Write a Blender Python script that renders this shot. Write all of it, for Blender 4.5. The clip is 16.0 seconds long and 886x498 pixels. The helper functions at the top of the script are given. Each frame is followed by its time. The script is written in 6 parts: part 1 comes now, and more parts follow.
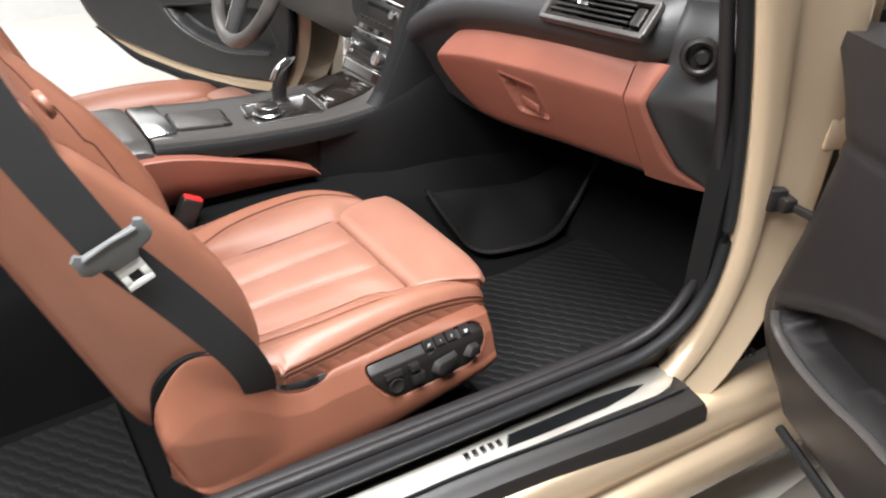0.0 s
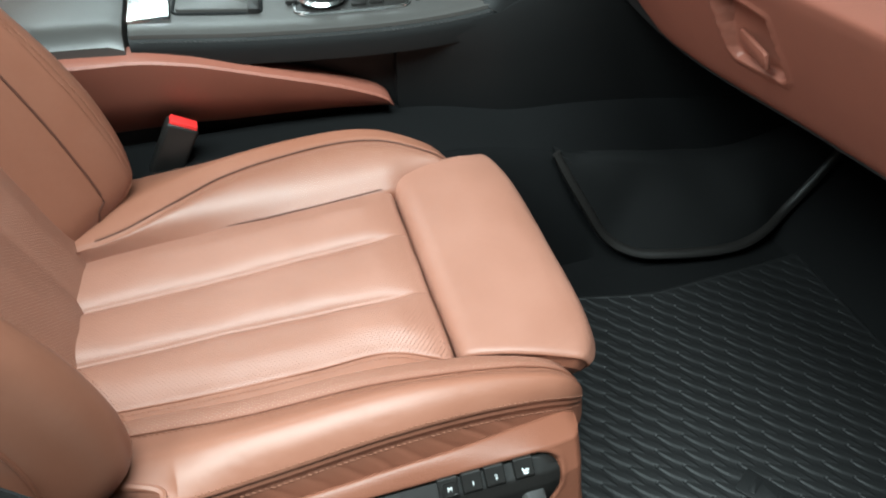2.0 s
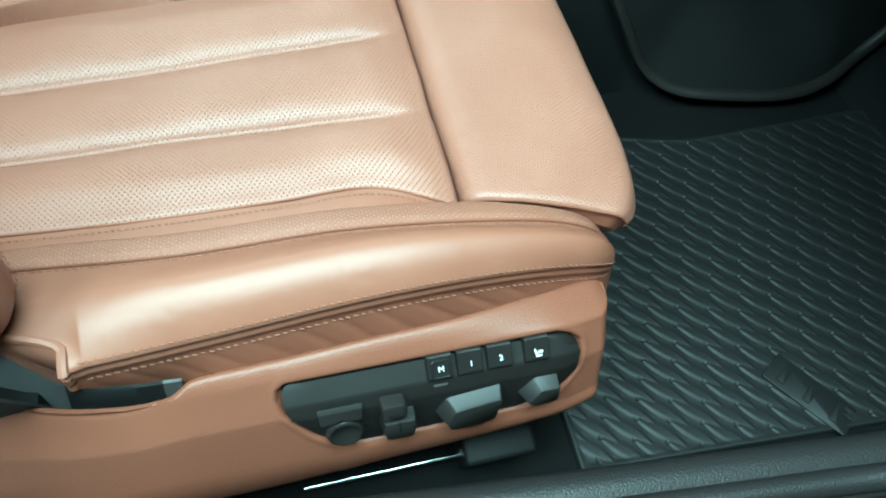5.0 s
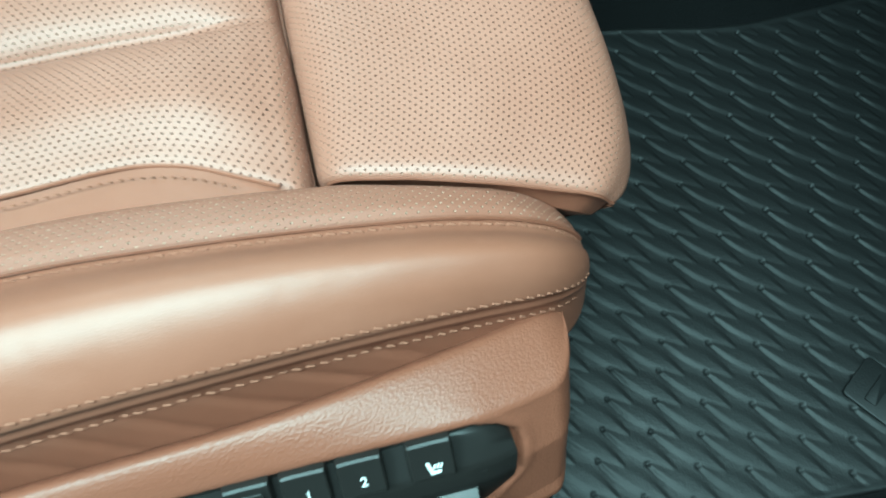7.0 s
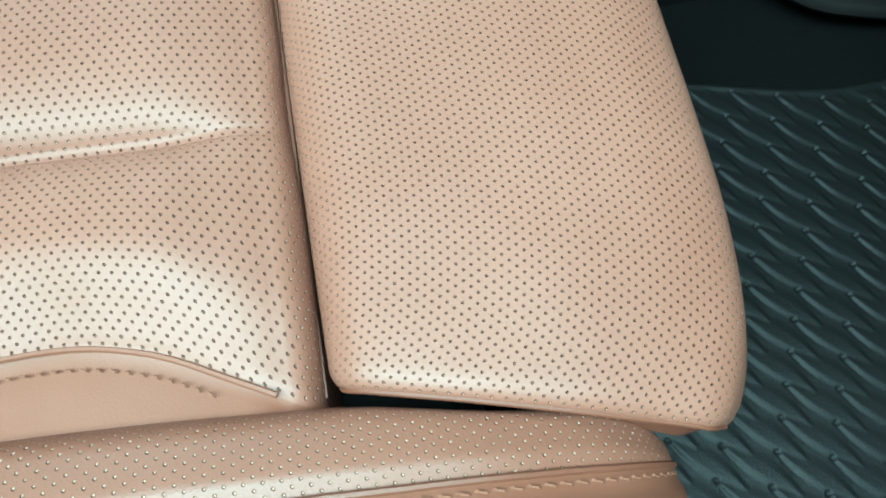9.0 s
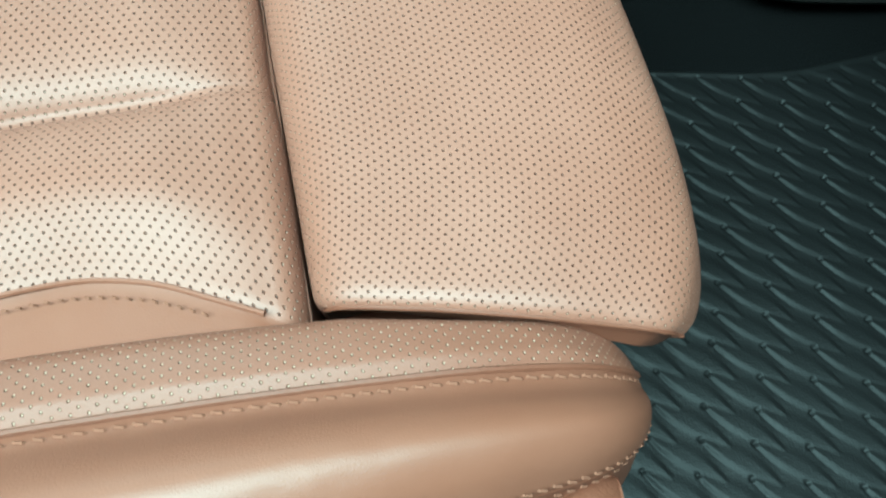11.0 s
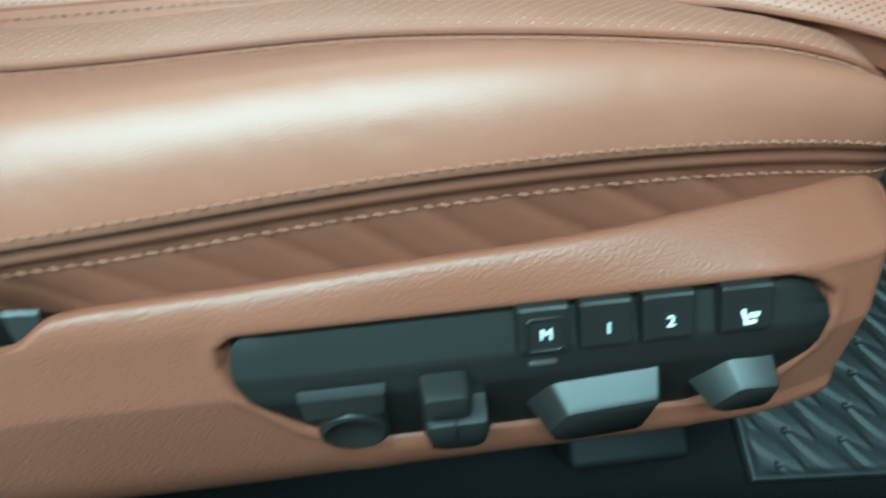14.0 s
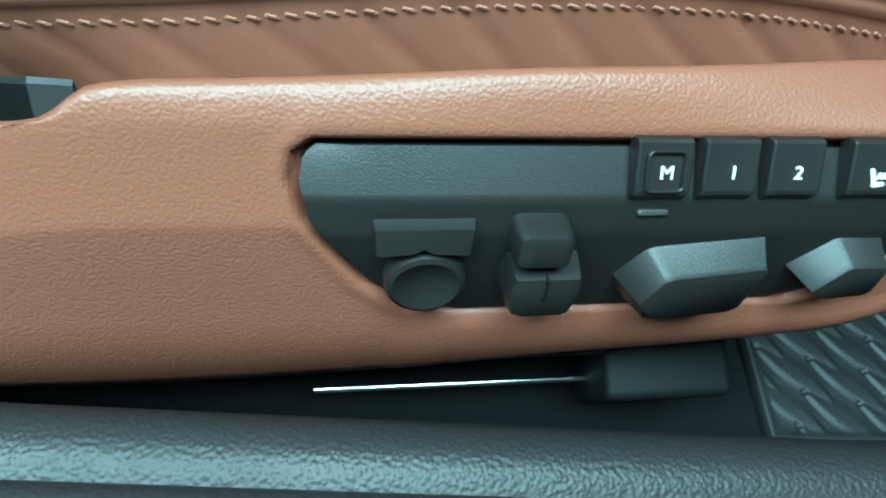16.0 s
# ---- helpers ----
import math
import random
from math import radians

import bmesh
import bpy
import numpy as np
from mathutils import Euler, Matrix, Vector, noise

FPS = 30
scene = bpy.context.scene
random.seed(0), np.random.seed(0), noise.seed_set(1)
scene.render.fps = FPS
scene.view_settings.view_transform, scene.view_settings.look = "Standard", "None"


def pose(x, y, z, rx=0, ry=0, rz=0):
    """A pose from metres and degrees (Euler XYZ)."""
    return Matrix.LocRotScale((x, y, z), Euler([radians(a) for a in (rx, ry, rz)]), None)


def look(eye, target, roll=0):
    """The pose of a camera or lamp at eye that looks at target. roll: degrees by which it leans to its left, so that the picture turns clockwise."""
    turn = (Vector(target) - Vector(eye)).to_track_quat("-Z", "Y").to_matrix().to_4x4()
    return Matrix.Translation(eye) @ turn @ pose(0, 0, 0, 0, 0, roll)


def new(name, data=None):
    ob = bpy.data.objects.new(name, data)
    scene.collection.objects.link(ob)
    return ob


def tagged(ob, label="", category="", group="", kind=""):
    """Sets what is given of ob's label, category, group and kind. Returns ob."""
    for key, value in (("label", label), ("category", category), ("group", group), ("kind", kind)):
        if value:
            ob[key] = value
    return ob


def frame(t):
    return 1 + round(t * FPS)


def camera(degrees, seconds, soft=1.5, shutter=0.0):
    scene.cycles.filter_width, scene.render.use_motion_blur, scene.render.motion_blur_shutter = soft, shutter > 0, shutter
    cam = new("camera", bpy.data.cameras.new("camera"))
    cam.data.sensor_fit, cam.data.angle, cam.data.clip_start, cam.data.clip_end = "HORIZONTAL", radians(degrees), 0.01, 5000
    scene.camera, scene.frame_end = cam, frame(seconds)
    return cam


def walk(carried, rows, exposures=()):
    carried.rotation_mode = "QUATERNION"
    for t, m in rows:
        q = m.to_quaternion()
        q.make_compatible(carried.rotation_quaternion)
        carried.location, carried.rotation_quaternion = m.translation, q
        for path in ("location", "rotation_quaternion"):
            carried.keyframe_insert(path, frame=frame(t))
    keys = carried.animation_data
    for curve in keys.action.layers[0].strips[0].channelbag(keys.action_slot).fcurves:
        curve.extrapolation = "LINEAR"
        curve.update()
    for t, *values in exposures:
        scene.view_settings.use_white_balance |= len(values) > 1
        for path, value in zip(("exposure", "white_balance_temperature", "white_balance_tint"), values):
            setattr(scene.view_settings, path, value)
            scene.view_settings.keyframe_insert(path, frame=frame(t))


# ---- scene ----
cam = camera(62.7, 16.0, 2.0, 0.25)
PATH = [
    (0, (-0.7120, -1.0628, 1.3086), (-0.4762, -0.7125, 1.0408), 0.16),
    (0.5, (-0.5826, -0.8776, 1.3065), (-0.3376, -0.5442, 1.0258), 0.55),
    (1, (-0.4572, -0.7371, 1.2343), (-0.2334, -0.4074, 0.9323), 0.61),
    (1.5, (-0.3469, -0.6355, 1.1917), (-0.2258, -0.2732, 0.8690), -1.67),
    (2, (-0.3042, -0.5990, 1.1445), (-0.2051, -0.2474, 0.8031), -0.81),
    (2.5, (-0.2890, -0.5776, 1.1310), (-0.1958, -0.2367, 0.7773), 0.29),
    (3, (-0.2820, -0.5673, 1.1258), (-0.1846, -0.2340, 0.7660), 1.93),
    (3.5, (-0.2806, -0.5684, 1.1238), (-0.1805, -0.2419, 0.7586), 2.67),
    (4, (-0.2866, -0.5745, 1.1190), (-0.1884, -0.2541, 0.7480), 2.98),
    (4.5, (-0.2939, -0.5424, 1.0627), (-0.1959, -0.2410, 0.6760), 4.26),
    (4.7, (-0.2983, -0.5154, 1.0357), (-0.1983, -0.2308, 0.6370), 6.47),
    (6.8, (-0.1529, -0.3341, 0.8834), (-0.1194, -0.1400, 0.4238), -1.68),
    (7, (-0.1391, -0.3206, 0.8318), (-0.0959, -0.1162, 0.3776), -1.80),
    (7.5, (-0.0920, -0.2541, 0.8023), (-0.0648, -0.0721, 0.3374), -3.26),
    (8, (-0.1493, -0.2163, 0.7677), (-0.0921, -0.0227, 0.3102), 4.27),
    (8.2, (-0.1377, -0.1901, 0.7804), (-0.0960, -0.0217, 0.3114), 3.83),
    (10.3, (-0.1366, -0.2069, 0.7900), (-0.0819, -0.0168, 0.3308), 4.61),
    (10.5, (-0.1363, -0.2102, 0.7922), (-0.0817, -0.0212, 0.3325), 4.38),
    (11, (-0.1356, -0.2406, 0.7908), (-0.0862, -0.0406, 0.3352), 1.37),
    (11.5, (-0.1402, -0.2709, 0.7750), (-0.1010, -0.0689, 0.3193), -1.53),
    (12, (-0.1306, -0.2843, 0.7658), (-0.1063, -0.0981, 0.3024), -3.59),
    (12.5, (-0.1327, -0.2777, 0.7654), (-0.1168, -0.0940, 0.3007), -5.48),
    (13, (-0.1302, -0.2802, 0.7656), (-0.1156, -0.0945, 0.3016), -6.06),
    (13.5, (-0.1442, -0.2910, 0.7711), (-0.1265, -0.0977, 0.3103), -6.28),
    (14, (-0.2528, -0.3502, 0.7753), (-0.2336, -0.1452, 0.3197), -1.11),
    (14.5, (-0.3179, -0.3963, 0.8245), (-0.3105, -0.1963, 0.3663), 0.41),
    (15, (-0.3465, -0.4105, 0.8031), (-0.2995, -0.1917, 0.3560), 9.70),
    (15.5, (-0.3335, -0.3999, 0.7163), (-0.2667, -0.1686, 0.2781), 14.15),
    (16, (-0.3129, -0.3951, 0.7090), (-0.2395, -0.1683, 0.2695), 15.01),
]
EXPOSURES = [(0.0, 0.15, 6300, 10), (1.2, -0.1, 6300, 10), (1.8, -0.2, 5900, -2), (2.4, -0.15, 5000, -26), (3.5, 0.0, 4600, -38), (5.0, 0.0, 4600, -38), (7.0, -0.16, 4600, -38),
             (8.2, -0.30, 4500, -38), (10.8, -0.27, 4700, -37), (12.0, -0.29, 4500, -38), (13.4, -0.27, 4400, -38), (14.0, -0.26, 4380, -38), (14.6, 0.03, 4420, -37), (15.2, 0.04, 4400, -37), (16.0, 0.20, 4300, -38)]
WORLD_LIGHT = 0.05
walk(cam, [(t, look(eye, target, roll)) for t, eye, target, roll in PATH], EXPOSURES)

# ---- world and lamps ----
world = bpy.data.worlds.new("workshop_air")
scene.world = world
world.use_nodes = True
wb = world.node_tree.nodes["Background"]
wb.inputs[0].default_value = (0.95, 0.97, 1.0, 1)
wb.inputs[1].default_value = WORLD_LIGHT


def unseen_ceiling_lamp(x, y, sx, sy, watts, rz=0.0):
    data = bpy.data.lights.new("unseen_ceiling_lamp", "AREA")
    data.shape, data.size, data.size_y, data.energy = "RECTANGLE", sx, sy, watts
    data.color = (1.0, 0.985, 0.965)
    ob = new("unseen_ceiling_lamp", data)
    ob.matrix_world = pose(x, y, 2.92, 0, 0, rz)
    return tagged(ob, "unseen white ceiling lamp over the car and workshop floor", "lamp", "workshop ceiling lamps")


unseen_ceiling_lamp(-1.70, -0.66, 1.2, 0.9, 158)
unseen_ceiling_lamp(-0.15, -0.66, 1.2, 0.9, 142)
# fill lamps added out of view: one brightens the far floor, one the rear
unseen_ceiling_lamp(-0.9, 3.2, 2.4, 1.2, 90)
unseen_ceiling_lamp(-2.6, -0.2, 0.42, 2.4, 50)

# ---- materials ----


class Nodes:
    """A small builder for node materials."""

    def __init__(self, name):
        self.m = bpy.data.materials.new(name)
        self.m.use_nodes = True
        self.t = self.m.node_tree
        self.b = self.t.nodes["Principled BSDF"]

    def link(self, a, b):
        self.t.links.new(a, b)

    def math(self, op, a, b=None, clamp=False):
        n = self.t.nodes.new("ShaderNodeMath")
        n.operation, n.use_clamp = op, clamp
        for k, v in enumerate((a, b)):
            if v is None:
                continue
            if isinstance(v, (int, float)):
                n.inputs[k].default_value = v
            else:
                self.link(v, n.inputs[k])
        return n.outputs[0]

    def coords(self, kind="Object", scale=(1, 1, 1)):
        c = self.t.nodes.new("ShaderNodeTexCoord")
        mp = self.t.nodes.new("ShaderNodeMapping")
        mp.inputs["Scale"].default_value = scale
        self.link(c.outputs[kind], mp.inputs[0])
        return mp.outputs[0]

    def noise(self, vec, scale, detail=3.0, rough=0.55):
        n = self.t.nodes.new("ShaderNodeTexNoise")
        n.inputs["Scale"].default_value, n.inputs["Detail"].default_value = scale, detail
        n.inputs["Roughness"].default_value = rough
        self.link(vec, n.inputs["Vector"])
        return n.outputs[0]

    def cells(self, vec, scale, feature="DISTANCE_TO_EDGE"):
        n = self.t.nodes.new("ShaderNodeTexVoronoi")
        n.feature = feature
        n.inputs["Scale"].default_value = scale
        self.link(vec, n.inputs["Vector"])
        return n.outputs["Distance"]

    def ramp(self, fac, stops):
        n = self.t.nodes.new("ShaderNodeValToRGB")
        els = n.color_ramp.elements
        while len(els) < len(stops):
            els.new(0.5)
        for e, (p, c) in zip(els, stops):
            e.position = p
            e.color = (*c, 1) if len(c) == 3 else c
        self.link(fac, n.inputs[0])
        return n.outputs[0]

    def mix(self, fac, a, b):
        n = self.t.nodes.new("ShaderNodeMix")
        n.data_type = "RGBA"
        for k, v in ((0, fac), (6, a), (7, b)):
            if isinstance(v, (int, float)):
                n.inputs[k].default_value = v
            elif isinstance(v, tuple):
                n.inputs[k].default_value = (*v, 1)
            else:
                self.link(v, n.inputs[k])
        return n.outputs[2]

    def bump(self, height, strength, dist=0.001, normal=None):
        n = self.t.nodes.new("ShaderNodeBump")
        n.inputs["Strength"].default_value, n.inputs["Distance"].default_value = strength, dist
        self.link(height, n.inputs["Height"])
        if normal is not None:
            self.link(normal, n.inputs["Normal"])
        return n.outputs[0]

    def set(self, **values):
        names = dict(color="Base Color", rough="Roughness", metal="Metallic", normal="Normal", spec="Specular IOR Level",
                     coat="Coat Weight", coat_rough="Coat Roughness", emit="Emission Color", emit_strength="Emission Strength",
                     sheen="Sheen Weight", alpha="Alpha", trans="Transmission Weight")
        for k, v in values.items():
            s = self.b.inputs[names[k]]
            if isinstance(v, tuple):
                s.default_value = (*v, 1)
            elif isinstance(v, (int, float)):
                s.default_value = v
            else:
                self.link(v, s)
        return self


def perforation(n, pitch, turned_grid=False):
    """Height of staggered punched holes over the sheet's own metres: 1 on the leather, 0 in a hole."""
    uv = n.t.nodes.new("ShaderNodeUVMap")
    uv.uv_map = "UVMap"
    sep = n.t.nodes.new("ShaderNodeSeparateXYZ")
    n.link(uv.outputs[0], sep.inputs[0])
    row = n.math("DIVIDE", sep.outputs[0 if turned_grid else 1], pitch * 0.62)
    col = n.math("DIVIDE", sep.outputs[1 if turned_grid else 0], pitch)
    half = n.math("MULTIPLY", n.math("FLOORED_MODULO", n.math("FLOOR", row), 2.0), 0.5)
    dx = n.math("MULTIPLY", n.math("SUBTRACT", n.math("FRACT", n.math("ADD", col, half)), 0.5), pitch)
    dy = n.math("MULTIPLY", n.math("SUBTRACT", n.math("FRACT", row), 0.5), pitch * 0.62)
    d = n.math("SQRT", n.math("ADD", n.math("MULTIPLY", dx, dx), n.math("MULTIPLY", dy, dy)))
    mr = n.t.nodes.new("ShaderNodeMapRange")
    mr.interpolation_type = "SMOOTHSTEP"
    n.link(d, mr.inputs[0])
    mr.inputs[1].default_value, mr.inputs[2].default_value = 0.00018, 0.00066
    return mr.outputs[0]


LEATHER = (0.240, 0.100, 0.064)
LEATHER_PALE = (0.276, 0.123, 0.082)


def leather(name, base=LEATHER, pale=LEATHER_PALE, rough=0.36, holes=False, pitch=0.0043, grain=900, turned_grid=False):
    n = Nodes(name)
    o = n.coords("Object")
    wear = n.noise(o, 9.0, 4.0)
    fine = n.noise(o, 160.0, 2.0)
    col = n.mix(n.ramp(wear, [(0.35, (0, 0, 0)), (0.7, (1, 1, 1))]), base, pale)
    col = n.mix(n.math("MULTIPLY", fine, 0.22), col, tuple(c * 0.72 for c in base))
    pores = n.cells(o, grain)
    creases = n.noise(o, 55.0, 5.0, 0.65)
    h = n.math("ADD", n.math("MULTIPLY", pores, 0.5), n.math("MULTIPLY", creases, 0.5))
    normal = n.bump(h, 0.24, 0.0008)
    ro = n.math("ADD", n.math("MULTIPLY", wear, 0.14), rough - 0.07)
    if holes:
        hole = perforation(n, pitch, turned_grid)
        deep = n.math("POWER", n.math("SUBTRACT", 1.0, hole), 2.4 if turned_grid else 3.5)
        # lit hole walls painted as pale holes, by surface lean and on side rolls
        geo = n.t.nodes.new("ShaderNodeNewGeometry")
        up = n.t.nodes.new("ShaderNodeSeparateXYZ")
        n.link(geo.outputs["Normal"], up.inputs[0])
        lit_hole = n.math("DIVIDE", n.math("SUBTRACT", 0.95, up.outputs[2]), 0.17, clamp=True) if not turned_grid else 0.95
        col = n.mix(n.math("MULTIPLY", deep, 1.0 if turned_grid else 0.8), col, n.mix(lit_hole, (0.06, 0.03, 0.022), (0.62, 0.44, 0.33)))
        normal = n.bump(hole, 0.9, 0.0010 if turned_grid else 0.0018, normal)
    n.set(color=col, rough=ro, normal=normal, spec=0.65)
    return n.m


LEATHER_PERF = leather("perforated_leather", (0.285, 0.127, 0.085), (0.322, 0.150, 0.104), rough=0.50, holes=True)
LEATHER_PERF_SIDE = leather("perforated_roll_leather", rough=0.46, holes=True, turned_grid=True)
LEATHER_SMOOTH = leather("smooth_leather", (0.238, 0.094, 0.056), (0.270, 0.115, 0.072), rough=0.47)
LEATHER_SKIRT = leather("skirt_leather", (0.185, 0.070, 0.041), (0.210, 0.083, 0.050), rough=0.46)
SEAM_BROWN = leather("dark_seam_leather", (0.085, 0.030, 0.018), (0.105, 0.038, 0.023), rough=0.55)


def plastic(name, color, rough=0.45, grain=420.0, depth=0.35, var=0.12, spec=0.5):
    n = Nodes(name)
    o = n.coords("Object")
    cell = n.cells(o, grain, "SMOOTH_F1")
    blot = n.noise(o, 14.0, 4.0)
    h = n.math("SUBTRACT", 1.0, cell)
    col = n.mix(n.math("MULTIPLY", blot, var * 4), color, tuple(c * 0.62 for c in color))
    n.set(color=col, rough=n.math("ADD", n.math("MULTIPLY", blot, 0.16), rough - 0.08),
          normal=n.bump(h, depth, 0.0006), spec=spec)
    return n.m


TRIM_RED = plastic("grained_red_plastic", (0.205, 0.077, 0.045), 0.46, 900, 0.4)
DASH_RED = plastic("red_leatherette", (0.265, 0.094, 0.063), 0.48, 800, 0.3)
VINYL = plastic("grained_black_vinyl", (0.0183, 0.0165, 0.0170), 0.45, 620, 0.6, spec=0.30)
DASH_BLACK = plastic("soft_black_dash", (0.024, 0.0237, 0.024), 0.46, 800, 0.3, spec=0.5)
BLACK_SATIN = plastic("satin_black_plastic", (0.0135, 0.0120, 0.0112), 0.40, 1900, 0.12, spec=0.38)
BLACK_MATT = plastic("matt_black_plastic", (0.005, 0.005, 0.0052), 0.6, 900, 0.2, spec=0.14)
CONSOLE_GREY = plastic("dark_grey_leatherette", (0.055, 0.051, 0.048), 0.33, 700, 0.2)
RUBBER = plastic("mat_rubber", (0.0095, 0.0094, 0.0096), 0.50, 800, 0.25, spec=0.22)
SEAL = plastic("seal_rubber", (0.010, 0.010, 0.011), 0.6, 500, 0.2, spec=0.3)
GREY_GREEN = plastic("belt_guide_plastic", (0.028, 0.028, 0.028), 0.46, 1200, 0.15)
BUCKLE_GREY = plastic("grey_belt_plastic", (0.12, 0.125, 0.125), 0.45, 900, 0.15)
BUCKLE_RED = plastic("red_release_button", (0.75, 0.03, 0.03), 0.4, 900, 0.1)


CONSOLE_BLACK = plastic("black_console_leatherette", (0.0085, 0.0084, 0.0085), 0.55, 800, 0.3, spec=0.2)


def carpet(name, color):
    n = Nodes(name)
    o = n.coords("Object")
    f = n.noise(o, 700.0, 3.0, 0.7)
    g = n.noise(o, 30.0, 3.0)
    n.set(color=n.mix(f, tuple(c * 0.55 for c in color), tuple(c * 1.5 for c in color)), rough=0.95, spec=0.04,
          normal=n.bump(n.math("ADD", f, n.math("MULTIPLY", g, 0.5)), 0.7, 0.002))
    return n.m


CARPET = carpet("charcoal_carpet", (0.0065, 0.0065, 0.0067))


def weave(name, color):
    n = Nodes(name)
    uv = n.coords("UV")
    w = n.t.nodes.new("ShaderNodeTexWave")
    w.bands_direction = "DIAGONAL"
    w.inputs["Scale"].default_value = 190
    n.link(uv, w.inputs["Vector"])
    n.set(color=n.mix(w.outputs["Fac"], tuple(c * 0.6 for c in color), tuple(c * 1.4 for c in color)), rough=0.7, spec=0.25,
          normal=n.bump(w.outputs["Fac"], 0.4, 0.0008))
    return n.m


WEBBING = weave("belt_webbing", (0.027, 0.027, 0.028))


def metal(name, color, rough=0.2, brush=0.0, paint=False):
    n = Nodes(name)
    o = n.coords("Object", (1, 60, 60) if brush else (1, 1, 1))
    f = n.noise(o, 40.0 if brush else 6.0, 3.0)
    n.set(color=n.mix(f, tuple(c * (0.8 if brush else 0.93) for c in color), color), metal=0.62 if paint else 1.0,
          rough=n.math("ADD", n.math("MULTIPLY", f, 0.2), rough - 0.08))
    if paint:
        flake = n.cells(n.coords("Object"), 2600, "F1")
        n.set(normal=n.bump(flake, 0.06, 0.0004), coat=1.0, coat_rough=0.06)
    elif brush:
        n.set(normal=n.bump(f, 0.12, 0.0004))
    return n.m


GOLD_PAINT = metal("champagne_gold_paint", (0.66, 0.51, 0.35), 0.32, paint=True)
CHROME = metal("satin_chrome", (0.72, 0.72, 0.72), 0.18)
STEEL = metal("brushed_steel", (0.80, 0.77, 0.71), 0.46, brush=1.0)
DARK_STEEL = metal("dark_steel", (0.10, 0.105, 0.11), 0.3)


def piano_black():
    n = Nodes("dark_wood_lacquer")
    o = n.coords("Object", (4, 22, 4))
    f = n.noise(o, 9.0, 5.0)
    n.set(color=n.mix(f, (0.004, 0.0035, 0.0035), (0.018, 0.013, 0.010)), rough=0.14, coat=1.0, coat_rough=0.03)
    return n.m


LACQUER = piano_black()


def stitch_thread():
    n = Nodes("stitching_thread")
    o = n.coords("Object")
    f = n.noise(o, 700.0, 2.0)
    n.set(color=n.mix(f, (0.20, 0.086, 0.054), (0.30, 0.142, 0.092)), rough=0.8, spec=0.2)
    return n.m


THREAD = stitch_thread()


def paper_white(name, color, rough=0.6, big=1.2, small=25.0):
    n = Nodes(name)
    o = n.coords("Object")
    a, b = n.noise(o, big, 4.0), n.noise(o, small, 4.0)
    f = n.math("ADD", n.math("MULTIPLY", a, 0.6), n.math("MULTIPLY", b, 0.4))
    n.set(color=n.mix(f, tuple(c * 0.78 for c in color), color), rough=rough, normal=n.bump(b, 0.15, 0.002))
    return n.m


FLOOR_TILE = paper_white("pale_workshop_tile", (0.80, 0.76, 0.70), 0.35)
CONCRETE = paper_white("worn_concrete", (0.25, 0.225, 0.195), 0.75, 2.0, 40.0)
WALL_PAINT = paper_white("white_wall_paint", (0.84, 0.84, 0.83), 0.8)
# walls and ceiling out of view, dark grey to hold back bounce light
UNSEEN_GREY = paper_white("unseen_wall_grey", (0.17, 0.17, 0.17), 0.8)


def flat(name, color, rough=0.5):
    return Nodes(name).set(color=color, rough=rough).m


PRINT_WHITE = flat("white_print", (0.82, 0.84, 0.84))
STEEL_WHITE = flat("bright_tongue_steel", (0.72, 0.72, 0.70), 0.35)

# ---- mesh helpers ----


def part(name, bm, material, parent=None, label="", smooth=True, angle=40.0):
    """Link a bmesh as one mesh object, under a thing or a part."""
    bmesh.ops.recalc_face_normals(bm, faces=bm.faces)
    me = bpy.data.meshes.new(name)
    bm.to_mesh(me)
    bm.free()
    for m in material if isinstance(material, (list, tuple)) else [material]:
        me.materials.append(m)
    if smooth:
        me.shade_smooth()
        me.set_sharp_from_angle(angle=radians(angle))
    ob = new(name, me)
    if parent is not None:
        ob.parent = parent
    return tagged(ob, label) if label else ob


def thing(name, label, category, group="", at=(0, 0, 0)):
    ob = new(name)
    ob.empty_display_size = 0.05
    ob.location = at
    return tagged(ob, label, category, group)


def loft(rings, closed=True, caps=True, slot=None, uvref=None):
    """Skin equal-length rings; UVs in metres along the rows (u) and round the ring (v)."""
    bm = bmesh.new()
    uv = bm.loops.layers.uv.new("UVMap")
    rings = [[Vector(p) for p in r] for r in rings]
    n = len(rings[0])
    vs = [[bm.verts.new(p) for p in r] for r in rings]
    mid = rings[len(rings) // 2 if uvref is None else uvref]
    vv = [0.0]
    for j in range(n):
        vv.append(vv[-1] + (mid[(j + 1) % n] - mid[j]).length)
    jm = n // 2
    uu = [0.0]
    for a, b in zip(rings, rings[1:]):
        uu.append(uu[-1] + max((a[j] - b[j]).length for j in (jm, n // 3)))
    for i in range(len(rings) - 1):
        for j in range(n if closed else n - 1):
            k = (j + 1) % n
            try:
                f = bm.faces.new((vs[i][j], vs[i][k], vs[i + 1][k], vs[i + 1][j]))
            except ValueError:
                continue
            for loop, (a, b) in zip(f.loops, ((uu[i], vv[j]), (uu[i], vv[j + 1]), (uu[i + 1], vv[j + 1]), (uu[i + 1], vv[j]))):
                loop[uv].uv = (a, b)
            if slot:
                f.material_index = slot(i, j)
    if caps and closed:
        for r in (vs[0], vs[-1]):
            try:
                bm.faces.new(r)
            except ValueError:
                pass
    return bm


